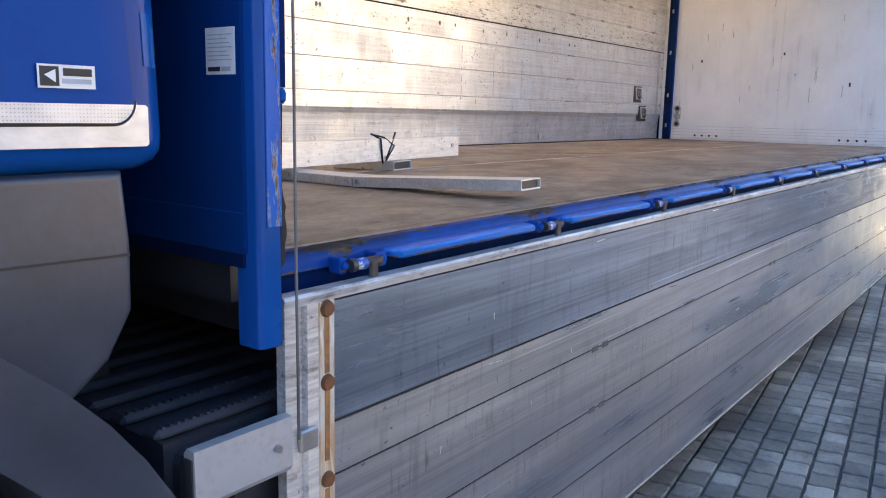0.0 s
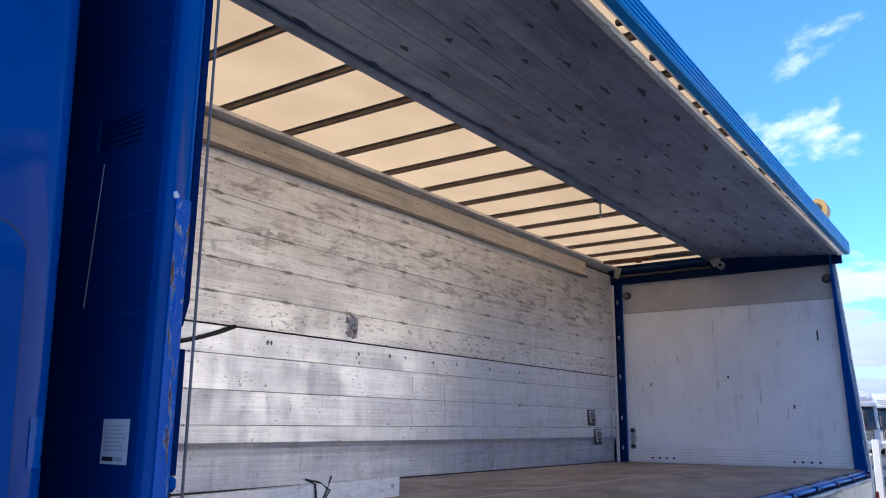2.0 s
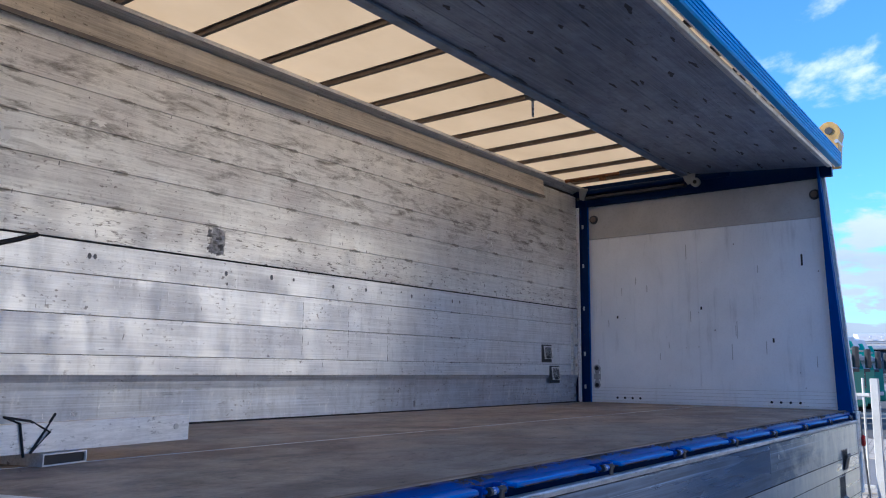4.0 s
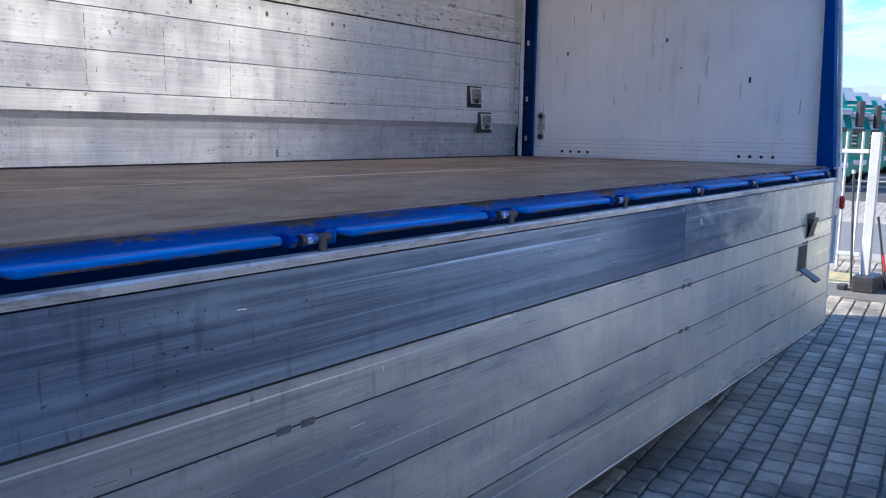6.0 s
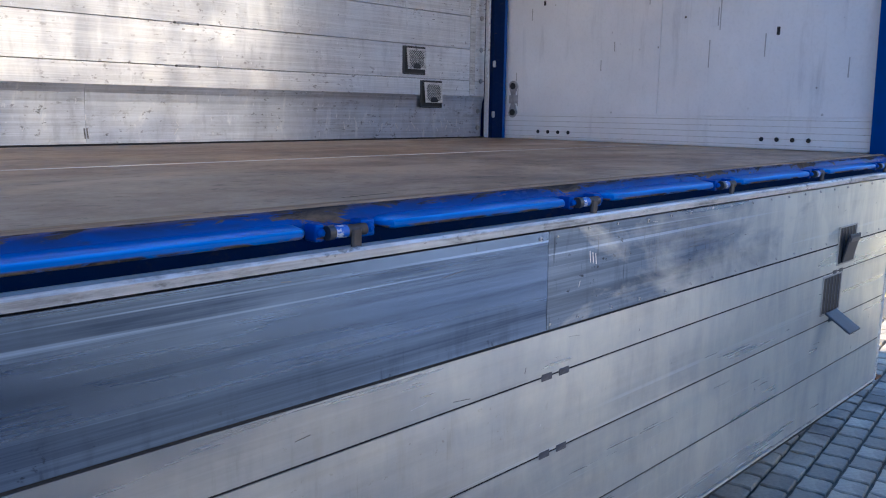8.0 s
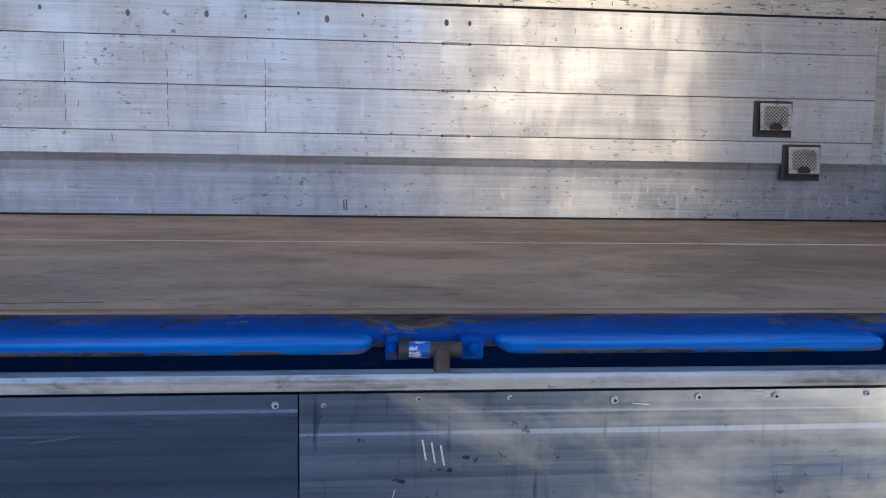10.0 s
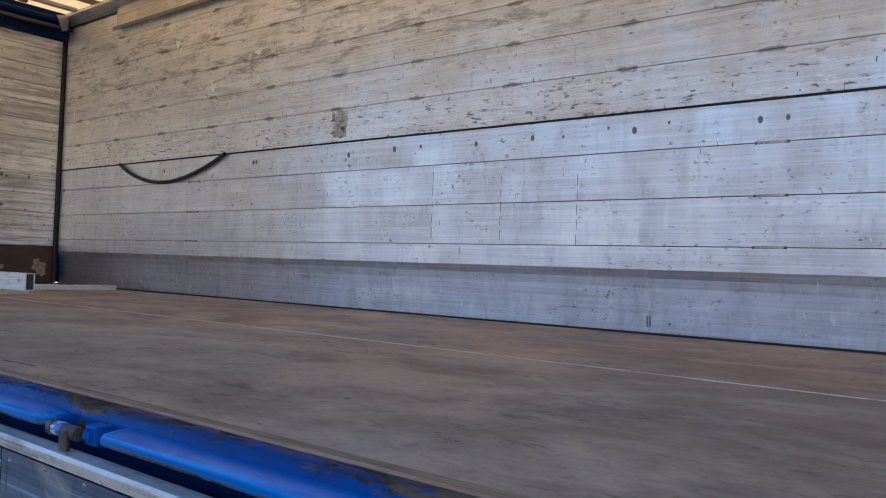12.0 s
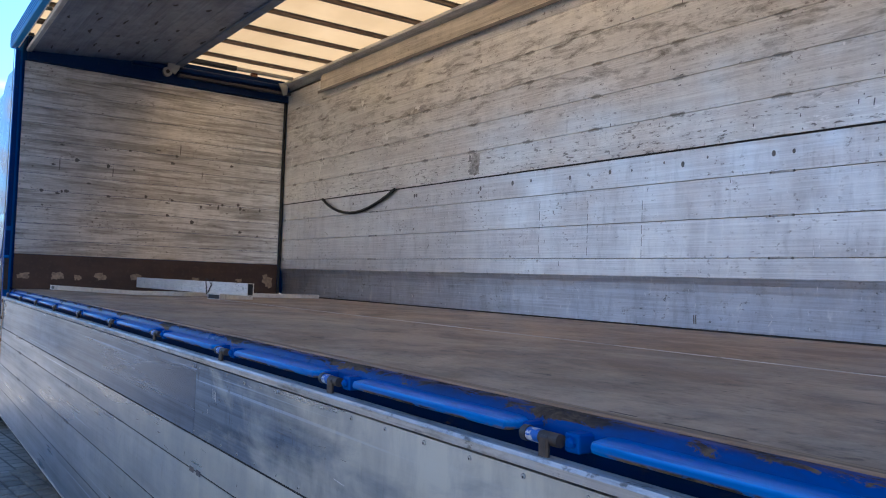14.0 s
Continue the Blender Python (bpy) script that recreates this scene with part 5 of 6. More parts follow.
for z in (1.172, 1.035, 0.848, 0.64, 0.42):
    piece("rusty_bolt", me_rbolt, strip, pose(1.232, YD - 0.0035, z))
me_run = as_mesh("rust_run", box(-0.006, 0.006, -0.0008, 0.001, -0.09, 0.0, 0.0003), plain("rust_run_brown", (0.30, 0.14, 0.05), 0.9, 0, 0.5, 30))
for z, s in ((1.16, 1.2), (1.02, 1.5), (0.83, 1.3), (0.63, 1.0)):
    piece("rust_run", me_run, strip, pose(1.232, YD - 0.0038, z) @ Matrix.Diagonal((1, 1, s, 1)))
me_ring = as_mesh("rivet", tube((0, 0.002, 0), (0, -0.0035, 0), 0.0062, 14, 0.0048), plain("pale_rivet", (0.46, 0.46, 0.46), 0.45, 0.6, 0.5, 60), 40)
me_core = as_mesh("rivet_core", tube((0, 0.0, 0), (0, -0.0040, 0), 0.0028, 10, 0.0024), INK)
catch = part("wire_catch", box(1.158, 1.2, YD - 0.016, YD - 0.003, 0.925, 0.965, 0.003), STEEL, endp, "steel wire catch")
part("end_cap", box(8.656, 8.675, YD - 0.004, YD + 0.024, 0.256, 1.186, 0.003), ALU_EDGE, dropside)
part("foot_tab", box(8.66, 8.73, YD - 0.01, YD + 0.02, 0.262, 0.272, 0.002), RUST, dropside)
for x, z, s in ((6.184, 1.167, 1.2), (6.245, 1.166, .8), (6.366, 1.174, .9), (6.486, 1.174, .9), (6.626, 1.169, 1.4), (6.741, 1.172, 1.3), (6.849, 1.172, 1.3), (6.979, 1.174, 1.0),
                (7.1, 1.17, 1), (7.24, 1.17, 1.2), (7.38, 1.171, 1), (7.52, 1.17, 1.2), (7.66, 1.17, 1.1), (7.8, 1.17, 1.2), (7.94, 1.17, 1), (8.08, 1.17, 1.2), (8.22, 1.17, 1), (8.36, 1.17, 1.2), (8.5, 1.17, 1),
                (6.225, 0.968, .8), (6.33, 0.968, .9), (6.47, 0.968, 1.1), (6.60, 0.968, 1.2), (6.73, 0.968, 1.2), (6.87, 0.968, 1.0), (7.0, 0.968, 1.2), (7.15, 0.968, 1), (7.3, 0.968, 1.1), (7.45, 0.968, 1.1),
                (7.6, 0.968, 1), (7.75, 0.968, 1.1), (7.9, 0.968, 1.1), (8.35, 0.968, 1), (8.5, 0.968, 1)):
    y = YD + hollow_at(z)
    s *= 0.72
    piece("rivet", me_ring, dropside, pose(x, y, z) @ Matrix.Diagonal((s, s, s, 1)))
    piece("rivet_core", me_core, dropside, pose(x + 0.001, y, z - 0.0008) @ Matrix.Diagonal((s, s, s, 1)))
for x in (6.2, 8.0, 4.1, 2.3):
    for z in (0.843, 0.655):
        for dx in (0.02, 0.085):
            piece("joint_clip", me_dclip, dropside, pose(x + dx, YD, z + 0.003))
rng = random.Random(77)
for i in range(80):
    z = rng.choice((1.13, 1.08, 0.90, 0.75, 0.55)) + rng.uniform(-0.06, 0.05)
    y = YD + hollow_at(z)
    upm = rng.random() < 0.4
    me = me_mark if rng.random() < 0.7 else me_pale
    piece("scratch", me, dropside, pose(rng.uniform(1.35, 8.5), y, z, 0, 90 + rng.uniform(-20, 20) if upm else rng.uniform(-7, 7), 0)
          @ Matrix.Diagonal((rng.uniform(0.006, 0.022) * (1 if upm else 3), 1, rng.uniform(0.06, 0.2), 1)))
for k in range(3):
    piece("scratch", me_pale, dropside, pose(6.375 + 0.012 * k, YD + hollow_at(1.105), 1.105 - 0.004 * k, 0, 80, 0) @ Matrix.Diagonal((0.028, 1, 0.3, 1)))


def dropside_latch(x, z, open_):
    """Recessed latch in the hanging side; the lower one stands open."""
    pocket = part("latch_pocket", box(x - 0.092, x + 0.092, YD - 0.001, YD + 0.002, z - 0.072, z + 0.072, 0.0005), INK, dropside, "black latch pocket")
    for xa, xb, za, zb in ((-0.098, -0.090, -0.076, 0.076), (0.090, 0.098, -0.076, 0.076), (-0.090, 0.090, 0.070, 0.076), (-0.090, 0.090, -0.076, -0.070)):
        part("latch_frame", box(x + xa, x + xb, YD - 0.003, YD + 0.001, z + za, z + zb, 0.0008), STEEL, pocket)
    for k in range(5):
        part("grille_bar", box(x - 0.066 + 0.033 * k, x - 0.058 + 0.033 * k, YD - 0.0025, YD, z - 0.07, z + 0.07, 0.0008), GREY_PLASTIC, pocket)
    hinge = pose(x, YD - 0.004, z - 0.068) @ (pose(0, 0, 0, 123, 0, 0) if open_ else pose(0, 0, 0, 12, 0, 0))
    flap = part("latch_flap", box(-0.058, 0.058, -0.004, 0.004, 0.0, 0.115, 0.003, hinge), BLACK_PLASTIC, pocket, "open latch flap" if open_ else "latch flap ajar")
    part("flap_rib", box(-0.05, 0.05, -0.008, -0.004, 0.085, 0.105, 0.002, hinge), GREY_PLASTIC, flap)


dropside_latch(8.125, 0.945, False)
dropside_latch(8.0, 0.765, True)

# ---- underbody and side guard ----
underbody = part("chassis", box(-0.9, 8.6, 0.75, 1.7, 0.72, 1.09, 0.01), BLACK_PLASTIC, truck, "dark chassis frame")
for x in (6.0, 7.35):
    for y in (0.36, 2.1):
        wheel = part("rear_wheel", tube((x, y - 0.16, 0.5), (x, y + 0.16, 0.5), 0.5, 32), RUBBER, truck, "rear wheel", 40)
        part("rim", tube((x, y - 0.17, 0.5), (x, y + 0.17, 0.5), 0.28, 24), STEEL, wheel, "", 40)
part("cross_bearer", box(1.2, 8.7, 0.10, 2.4, 1.10, 1.188), BLACK_PLASTIC, truck)
# unseen block added on the far side so no sun reaches under the truck
part("far_underbody_block", box(1.2, 8.6, 2.40, 2.45, 0.10, 1.10, 0.01), BLACK_PLASTIC, truck, "dark block added on the far side to stop light under the truck")
guard = part("side_guard", sweep([(-0.048, 1.004), (-0.05, 0.915), (-0.043, 0.905), (-0.022, 0.905), (-0.022, 0.996), (-0.03, 1.006)], 0.938, 1.134), plain("guard_aluminium", (0.50, 0.51, 0.53), 0.38, 0.55, 0.07, 5), truck, "aluminium side guard bar")
part("guard_end", box(0.935, 0.9385, -0.044, -0.026, 0.918, 0.99), INK, guard, "open dark bar end")
part("guard_bolt", tube((1.10, -0.051, 0.957), (1.10, -0.056, 0.957), 0.007, 8), STEEL, guard)
toolbox = part("battery_box", sweep([(0.93, 0.02), (1.6, 0.02), (1.6, 0.7), (0.93, 0.7)], 0.55, 1.0, "z"), BLACK_PLASTIC, truck, "black ribbed battery box")
for k in range(7):
    part("box_rib", box(0.925, 1.6, 0.03 + k * 0.095, 0.075 + k * 0.095, 0.998, 1.018, 0.008), BLACK_PLASTIC, toolbox)
    bm = bmesh.new()
    if k in (0, 1):
        for j in range(36):
            add_box(bm, 0.94 + j * 0.014, 0.946 + j * 0.014, 0.036 + k * 0.095, 0.046 + k * 0.095, 1.017, 1.022)
        part("grip_teeth", bm, GREY_PLASTIC, toolbox)
    else:
        bm.free()
part("box_cover", box(0.945, 1.05, 0.004, 0.022, 0.58, 0.985, 0.02, None, 2), BLACK_PLASTIC, toolbox, "moulded black cover")

# black block added between cab and box, stopping light from the far side
gap_block = part("gap_bellows", box(0.952, 1.04, 0.36, 2.40, 0.75, 3.40, 0.01), RUBBER, truck, "black block added between cab and box to keep light out")
for k in range(6):
    part("gap_block_fold", box(0.96, 1.035, 0.345, 0.36, 0.80 + k * 0.43, 1.15 + k * 0.43, 0.006), RUBBER, gap_block)

# ---- the cab ----
# added block: stops sun from passing under the cab onto the chassis
part("under_cab_block", box(-1.3, 0.95, 0.32, 2.2, 0.55, 1.42, 0.02), RUBBER, truck, "black block added under the cab to keep light out")
def lean(bm):
    """Cab sides lean in towards the roof."""
    for v in bm.verts:
        v.co.y += 0.055 * max(0.0, v.co.z - 1.5) * (1 if v.co.y < 1.2 else -1)
    return bm


def perforated():
    """Silver strip with a fine grid of dark holes, worn cloudy."""
    m = Mat("perforated_chrome")
    n = m.n.new("ShaderNodeTexVoronoi")
    n.inputs["Scale"].default_value, n.inputs["Randomness"].default_value = 210.0, 0.0
    m.l.new(m.obj, n.inputs["Vector"])
    worn = m.noise(m.scaled(14, 14, 30), 1.0, 5, 0.6)
    c = m.mix(m.ramp(worn, 0.35, 0.65), (0.50, 0.51, 0.53), (0.72, 0.72, 0.73))
    c = m.mix(m.math("MULTIPLY", m.ramp(n.outputs["Distance"], 0.22, 0.30, 1, 0), m.ramp(worn, 0.4, 0.6, 0.9, 0.3)), c, (0.16, 0.17, 0.19))
    m.set(Base_Color=c, Metallic=0.55, Roughness=0.32)
    return m.m


CHROME = perforated()
cab_arc = [(0.945 - 0.06 * (1 - math.cos(a)), -0.025 + 0.06 * (1 - math.sin(a))) for a in [math.pi / 2 * k / 8 for k in range(9)]]
plan = [(-1.25, -0.025), (0.885, -0.025)] + cab_arc[::-1][1:] + [(0.945, 2.40), (0.885, 2.47), (-1.25, 2.47), (-1.4, 2.2), (-1.4, 0.2)]
bm = bmesh.new()
levels = [(1.426, 0.060), (1.428, 0.040), (1.434, 0.022), (1.444, 0.009), (1.458, 0.002), (1.475, 0.0), (2.0, 0.0), (2.6, 0.0), (3.25, 0.0)]
rings = [[bm.verts.new((-0.2275 + (x + 0.2275) * (1 - d / 1.17), 1.22 + (y - 1.22) * (1 - d / 1.24), z)) for x, y in plan] for z, d in levels]
for ra, rb in zip(rings, rings[1:]):
    for k in range(len(plan)):
        bm.faces.new((ra[k], ra[(k + 1) % len(plan)], rb[(k + 1) % len(plan)], rb[k]))
bm.faces.new(rings[0]), bm.faces.new(rings[-1])
bmesh.ops.recalc_face_normals(bm, faces=bm.faces[:])
cab = part("cab", lean(bm), BLUE, truck, "glossy blue cab", 40)
part("cab_roof", sweep([(-1.3, 3.25), (0.90, 3.25), (0.86, 3.42), (-0.9, 3.5), (-1.2, 3.4)], 0.13, 2.32, "y"), BLUE, cab)
QUARTER = [math.pi / 2 * k / 8 for k in range(9)]
rr = [(0.866 - 0.05 + 0.05 * math.cos(t), 1.925 - 0.05 + 0.05 * math.sin(t)) for t in QUARTER]
rr_low = [(0.872 - 0.03 + 0.03 * math.sin(t), 1.497 + 0.03 - 0.03 * math.cos(t)) for t in QUARTER]
gap_low = [(x + 0.0045 * math.sin(t), z - 0.0045 * math.cos(t)) for (x, z), t in zip(rr_low, QUARTER)]
part("door_gap", lean(sweep([(-0.2, 1.4925)] + gap_low + [(x + 0.0045, z + 0.004) for x, z in rr] + [(-0.2, 1.9295)], -0.0262, -0.0252, "y")), INK, cab)
door = part("cab_door", lean(sweep([(-0.2, 1.497)] + rr_low + rr + [(-0.2, 1.925)], -0.034, -0.0263, "y")), BLUE, cab, "blue cab locker door")
part("chrome_strip", sweep([(-0.2, 1.498)] + [(x - 0.0006, z) for x, z in rr_low[:-1]] + [(0.8715, 1.5215), (-0.2, 1.5215)], -0.0372, -0.0342, "y"), CHROME, door, "silver perforated strip")
part("chrome_strip", sweep([(-0.2, 1.4655), (0.893, 1.4655), (0.896, 1.4695), (0.896, 1.5185), (0.892, 1.5215), (0.879, 1.5215)] + [(x + 0.0025, z) for x, z in gap_low[::-1]] + [(-0.2, 1.4905)], -0.0305, -0.0258, "y"), CHROME, cab, "silver perforated strip")
patch_arc = [(0.885 + 0.0604 * math.cos(t), 0.035 - 0.0604 * math.sin(t)) for t in [radians(48 + 3.5 * k) for k in range(9)]]
part("corner_patch", lean(sweep(patch_arc + [(0.885 + 0.0598 * math.cos(t), 0.035 - 0.0598 * math.sin(t)) for t in [radians(76 - 3.5 * k) for k in range(9)]], 1.574, 1.646, "z")), paint("patch_blue", (0.0, 0.085, 0.34), 0.0, 0.2, 0.02, 0.5), cab, "square lighter blue patch on the corner", 60)
sticker = part("sticker", box(0.745, 0.819, -0.0352, -0.0342, 1.540, 1.569), WHITE, door, "white dealer sticker with dark mark")
part("sticker_mark", box(0.7475, 0.7715, -0.0358, -0.0351, 1.5425, 1.5665), INK, sticker)
part("sticker_arrow", sweep([(0.753, 1.556), (0.767, 1.563), (0.767, 1.547)], -0.0362, -0.0357, "y"), WHITE, sticker)
part("sticker_bar", box(0.777, 0.8145, -0.0358, -0.0351, 1.5555, 1.5650), INK, sticker)
part("sticker_bar", box(0.775, 0.8135, -0.0358, -0.0351, 1.5460, 1.5520), bpy.data.materials["faint_print"], sticker)
bm = sweep([(-1.1, 1.432), (0.862, 1.432), (0.870, 1.33), (0.868, 1.235), (0.83, 1.17), (0.772, 1.124), (0.70, 1.06), (-1.1, 1.06)], -0.02, 0.30, "y")
bmesh.ops.bevel(bm, geom=[e for e in bm.edges if all(v.co.y < 0 for v in e.verts)], offset=0.012, segments=3, affect="EDGES", profile=0.5)
fender = part("fender", bm, GREY_PLASTIC, cab, "dark grey plastic fender", 40)
part("fender_crease", box(-0.09, 0.09, -0.0012, 0.001, -0.0018, 0.0018, 0, pose(0.775, -0.0200, 1.3175, 0, 1.0, 0)), INK, fender)
arch_out, arch_in = [], []
for k in range(33):
    a = radians(-8 + k * 6)
    arch_out.append((0.17 + 0.835 * math.cos(a), 0.55 + 0.835 * math.sin(a)))
    arch_in.append((0.17 + 0.718 * math.cos(a), 0.55 + 0.718 * math.sin(a)))
part("wheel_arch", sweep(arch_out + arch_in[::-1], -0.045, 0.31, "y"), GREY_PLASTIC, cab, "grey plastic wheel arch", 40)
for y in (0.16, 2.28):
    wheel = part("front_wheel", tube((0.17, y - 0.15, 0.5), (0.17, y + 0.15, 0.5), 0.5, 32), RUBBER, truck, "front wheel", 40)
    part("rim", tube((0.17, y - 0.16, 0.5), (0.17, y + 0.16, 0.5), 0.28, 24), STEEL, wheel, "", 40)

# ---- loose aluminium profiles on the cargo floor ----
def add_ring(bm, n, w, h, wall):
    """A rectangular tube along x, from 0 to n, with real wall thickness."""
    rings = []
    for x in (0.0, n):
        for o in (0.0, wall):
            rings.append([bm.verts.new(p) for p in ((x, -w / 2 + o, o), (x, w / 2 - o, o), (x, w / 2 - o, h - o), (x, -w / 2 + o, h - o))])
    for a, b in ((0, 2), (3, 1), (1, 0), (2, 3)):
        for i in range(4):
            bm.faces.new((rings[a][i], rings[a][(i + 1) % 4], rings[b][(i + 1) % 4], rings[b][i]))
    bmesh.ops.recalc_face_normals(bm, faces=bm.faces[:])


def hollow(name, label, a, b, w, h, rise=(0.0, 0.0), wall=0.003):
    """A rectangular aluminium tube with open ends lying from a to b; rise lifts each end."""
    ob = thing(name, label, "aluminium profile", "loose profiles on the floor")
    a3, b3 = Vector((*a, BED + 0.0015 + rise[0])), Vector((*b, BED + 0.0015 + rise[1]))
    d = (b3 - a3)
    q = Matrix.Translation(a3) @ d.to_track_quat("X", "Z").to_matrix().to_4x4()
    n = d.length
    bm = bmesh.new()
    add_ring(bm, n, w, h, wall)
    bmesh.ops.transform(bm, matrix=q, verts=bm.verts[:])
    part("tube_wall", bm, ALU_PROF, ob)
    # solid dark filling paints the shade inside the open tube
    part("shade_core", box(0.008, n - 0.008, -w / 2 + wall, w / 2 - wall, wall, h - wall, 0, q), INK, ob)
    return ob, q, n


lath, q, n = hollow("aluminium_lath", "bent aluminium tube lying across the wooden floor", (2.212, 0.785), (2.257, 0.17), 0.122, 0.032, (0.0, 0.030), 0.004)
part("bent_half", box(0, 1.55, -0.061, 0.061, 0, 0.032, 0.002, pose(2.212, 0.788, BED + 0.0015, 0, 0, 89.5)), ALU_PROF, lath)
part("bend_rivet", tube((2.16, 0.76, 1.29), (2.144, 0.76, 1.29), 0.009, 8), STEEL, lath)
beam, q, n = hollow("aluminium_beam", "tall pale aluminium beam resting on a short tube", (1.32, 1.03), (3.36, 1.27), 0.05, 0.088, (0.042, 0.042), 0.004)
part("end_rivet", tube(q @ Vector((n - 0.06, -0.025, 0.05)), q @ Vector((n - 0.06, -0.029, 0.05)), 0.010, 10), STEEL, beam)
part("tie_wire", bent([q @ Vector(p) for p in ((1.42, -0.028, -0.01), (1.40, -0.03, 0.09), (1.36, -0.01, 0.11), (1.44, -0.02, 0.095), (1.50, -0.03, 0.06), (1.44, -0.03, 0.0), (1.52, -0.02, 0.115))], 0.004, 6), RUBBER, beam, "knotted dark tie wire")
hollow("short_tube", "short open aluminium tube under the beam", (2.80, 1.46), (2.868, 1.175), 0.165, 0.038, (0.0, 0.0), 0.004)
hollow("flat_lath", "thin flat lath on the wooden floor", (1.45, 1.30), (2.06, 1.36), 0.06, 0.012)

# ---- yard: gate post, railings, brooms, steel gate ----
gate_post = thing("gate_post", "white square steel post in a grey concrete foot", "post")
part("post", box(11.57, 11.65, 0.252, 0.335, 0.10, 1.515, 0.006), YARD_WHITE, gate_post)
foot_block = part("foot_block", box(11.42, 11.78, 0.175, 0.368, 0.0, 0.155, 0.012), BLACK_PLASTIC, gate_post, "dark ballast block")
part("foot_slot", box(11.417, 11.422, 0.205, 0.335, 0.03, 0.11), INK, foot_block)
part("foot_block", box(11.80, 12.10, 0.08, 0.40, 0.0, 0.12, 0.012), CONCRETE, gate_post)
railing = thing("gate_railing", "white tubular steel railing gate, standing closed", "gate")
for z in (0.333, 1.333):
    part("rail", box(11.64, 11.68, 0.36, 2.6, z - 0.02, z + 0.02, 0.004), YARD_WHITE, railing)
for k in range(15):
    part("picket", tube((11.66, 0.42 + 0.139 * k, 0.20), (11.66, 0.42 + 0.139 * k, 1.52), 0.013, 10), YARD_WHITE, railing, "", 40)
part("foot", box(11.60, 11.72, 2.50, 2.60, 0.0, 0.32, 0.004), YARD_WHITE, railing)
broom = thing("broom", "black-handled broom leaning against the post", "broom", "brooms at the post")
part("handle", tube((11.50, 0.385, 0.03), (11.58, 0.462, 1.12), 0.011, 10), BLACK_PLASTIC, broom)
part("handle_tip", tube((11.58, 0.462, 1.12), (11.582, 0.464, 1.155), 0.018, 10), YARD_WHITE, broom, "pale handle tip")
part("brush_head", box(11.44, 11.56, 0.42, 0.50, 0.0, 0.05, 0.01), BLACK_PLASTIC, broom)
broom2 = thing("squeegee", "red-banded black pole leaning by the post", "broom", "brooms at the post")
part("handle", tube((11.62, 0.10, 0.02), (11.60, 0.22, 0.72), 0.011, 10), BLACK_PLASTIC, broom2)
part("red_band", tube((11.617, 0.128, 0.20), (11.612, 0.155, 0.36), 0.014, 10), RED, broom2, "red grip band")
part("second_pole", tube((11.66, 0.12, 0.02), (11.62, 0.20, 0.60), 0.010, 10), BLACK_PLASTIC, broom2)

steel_gate = thing("steel_gate", "white corrugated steel gate leaf, standing ajar", "gate")
ga, gb = Vector((10.92, -0.55)), Vector((10.33, -0.99))
gdir = (gb - ga)
gl = gdir.length
gm = Matrix.Translation((ga.x, ga.y, 0)) @ pose(0, 0, 0, 0, 0, math.degrees(math.atan2(gdir.y, gdir.x)))
outline = []
kk = int(gl / 0.17)
for k in range(kk):
    u = gl * k / kk
    s = gl / kk
    outline += [(u, 0.0), (u + s * 0.3, 0.0), (u + s * 0.42, 0.03), (u + s * 0.82, 0.03), (u + s * 0.94, 0.0)]
outline += [(gl, 0.0)]
bm = bmesh.new()
add_sweep(bm, outline + [(x, y + 0.003) for x, y in outline[::-1]], 0.09, 1.92, "z")
bmesh.ops.transform(bm, matrix=gm, verts=bm.verts[:])
part("corrugated_sheet", bm, plain("cream_sheet", (0.37, 0.365, 0.315), 0.45, vary=0.1), steel_gate)
for u0, u1, z0, z1 in ((-0.02, 0.01, 0.08, 1.93), (gl - 0.005, gl + 0.03, 0.05, 1.94), (0.0105, gl - 0.0055, 1.92, 1.94), (0.0105, gl - 0.0055, 0.07, 0.09)):
    part("frame_bar", box(u0, u1, -0.03, -0.002, z0, z1, 0.003, gm), YARD_WHITE, steel_gate)
part("gate_bolt", box(gl - 0.14, gl + 0.01, 0.034, 0.05, 0.94, 0.955, 0.003, gm), STEEL, steel_gate)
part("gate_foot", box(gl - 0.03, gl + 0.03, -0.04, 0.02, 0.0, 0.06, 0.004, gm), RUST, steel_gate)

site_fence = thing("panel_fence", "grey horizontal panel wall beside the gate", "fence")
for k in range(8):
    part("panel", box(10.42, 10.47, -2.48, -1.06, 0.06 + k * 0.245, 0.295 + k * 0.245, 0.006), plain("fence_grey", (0.20, 0.27, 0.33), 0.5) if k == 0 else bpy.data.materials["fence_grey"], site_fence)
for k in range(2):
    part("fence_post", box(10.46, 10.54, -1.10 - 1.4 * k, -1.04 - 1.4 * k, 0.0, 2.05, 0.004), GREY_PLASTIC, site_fence)


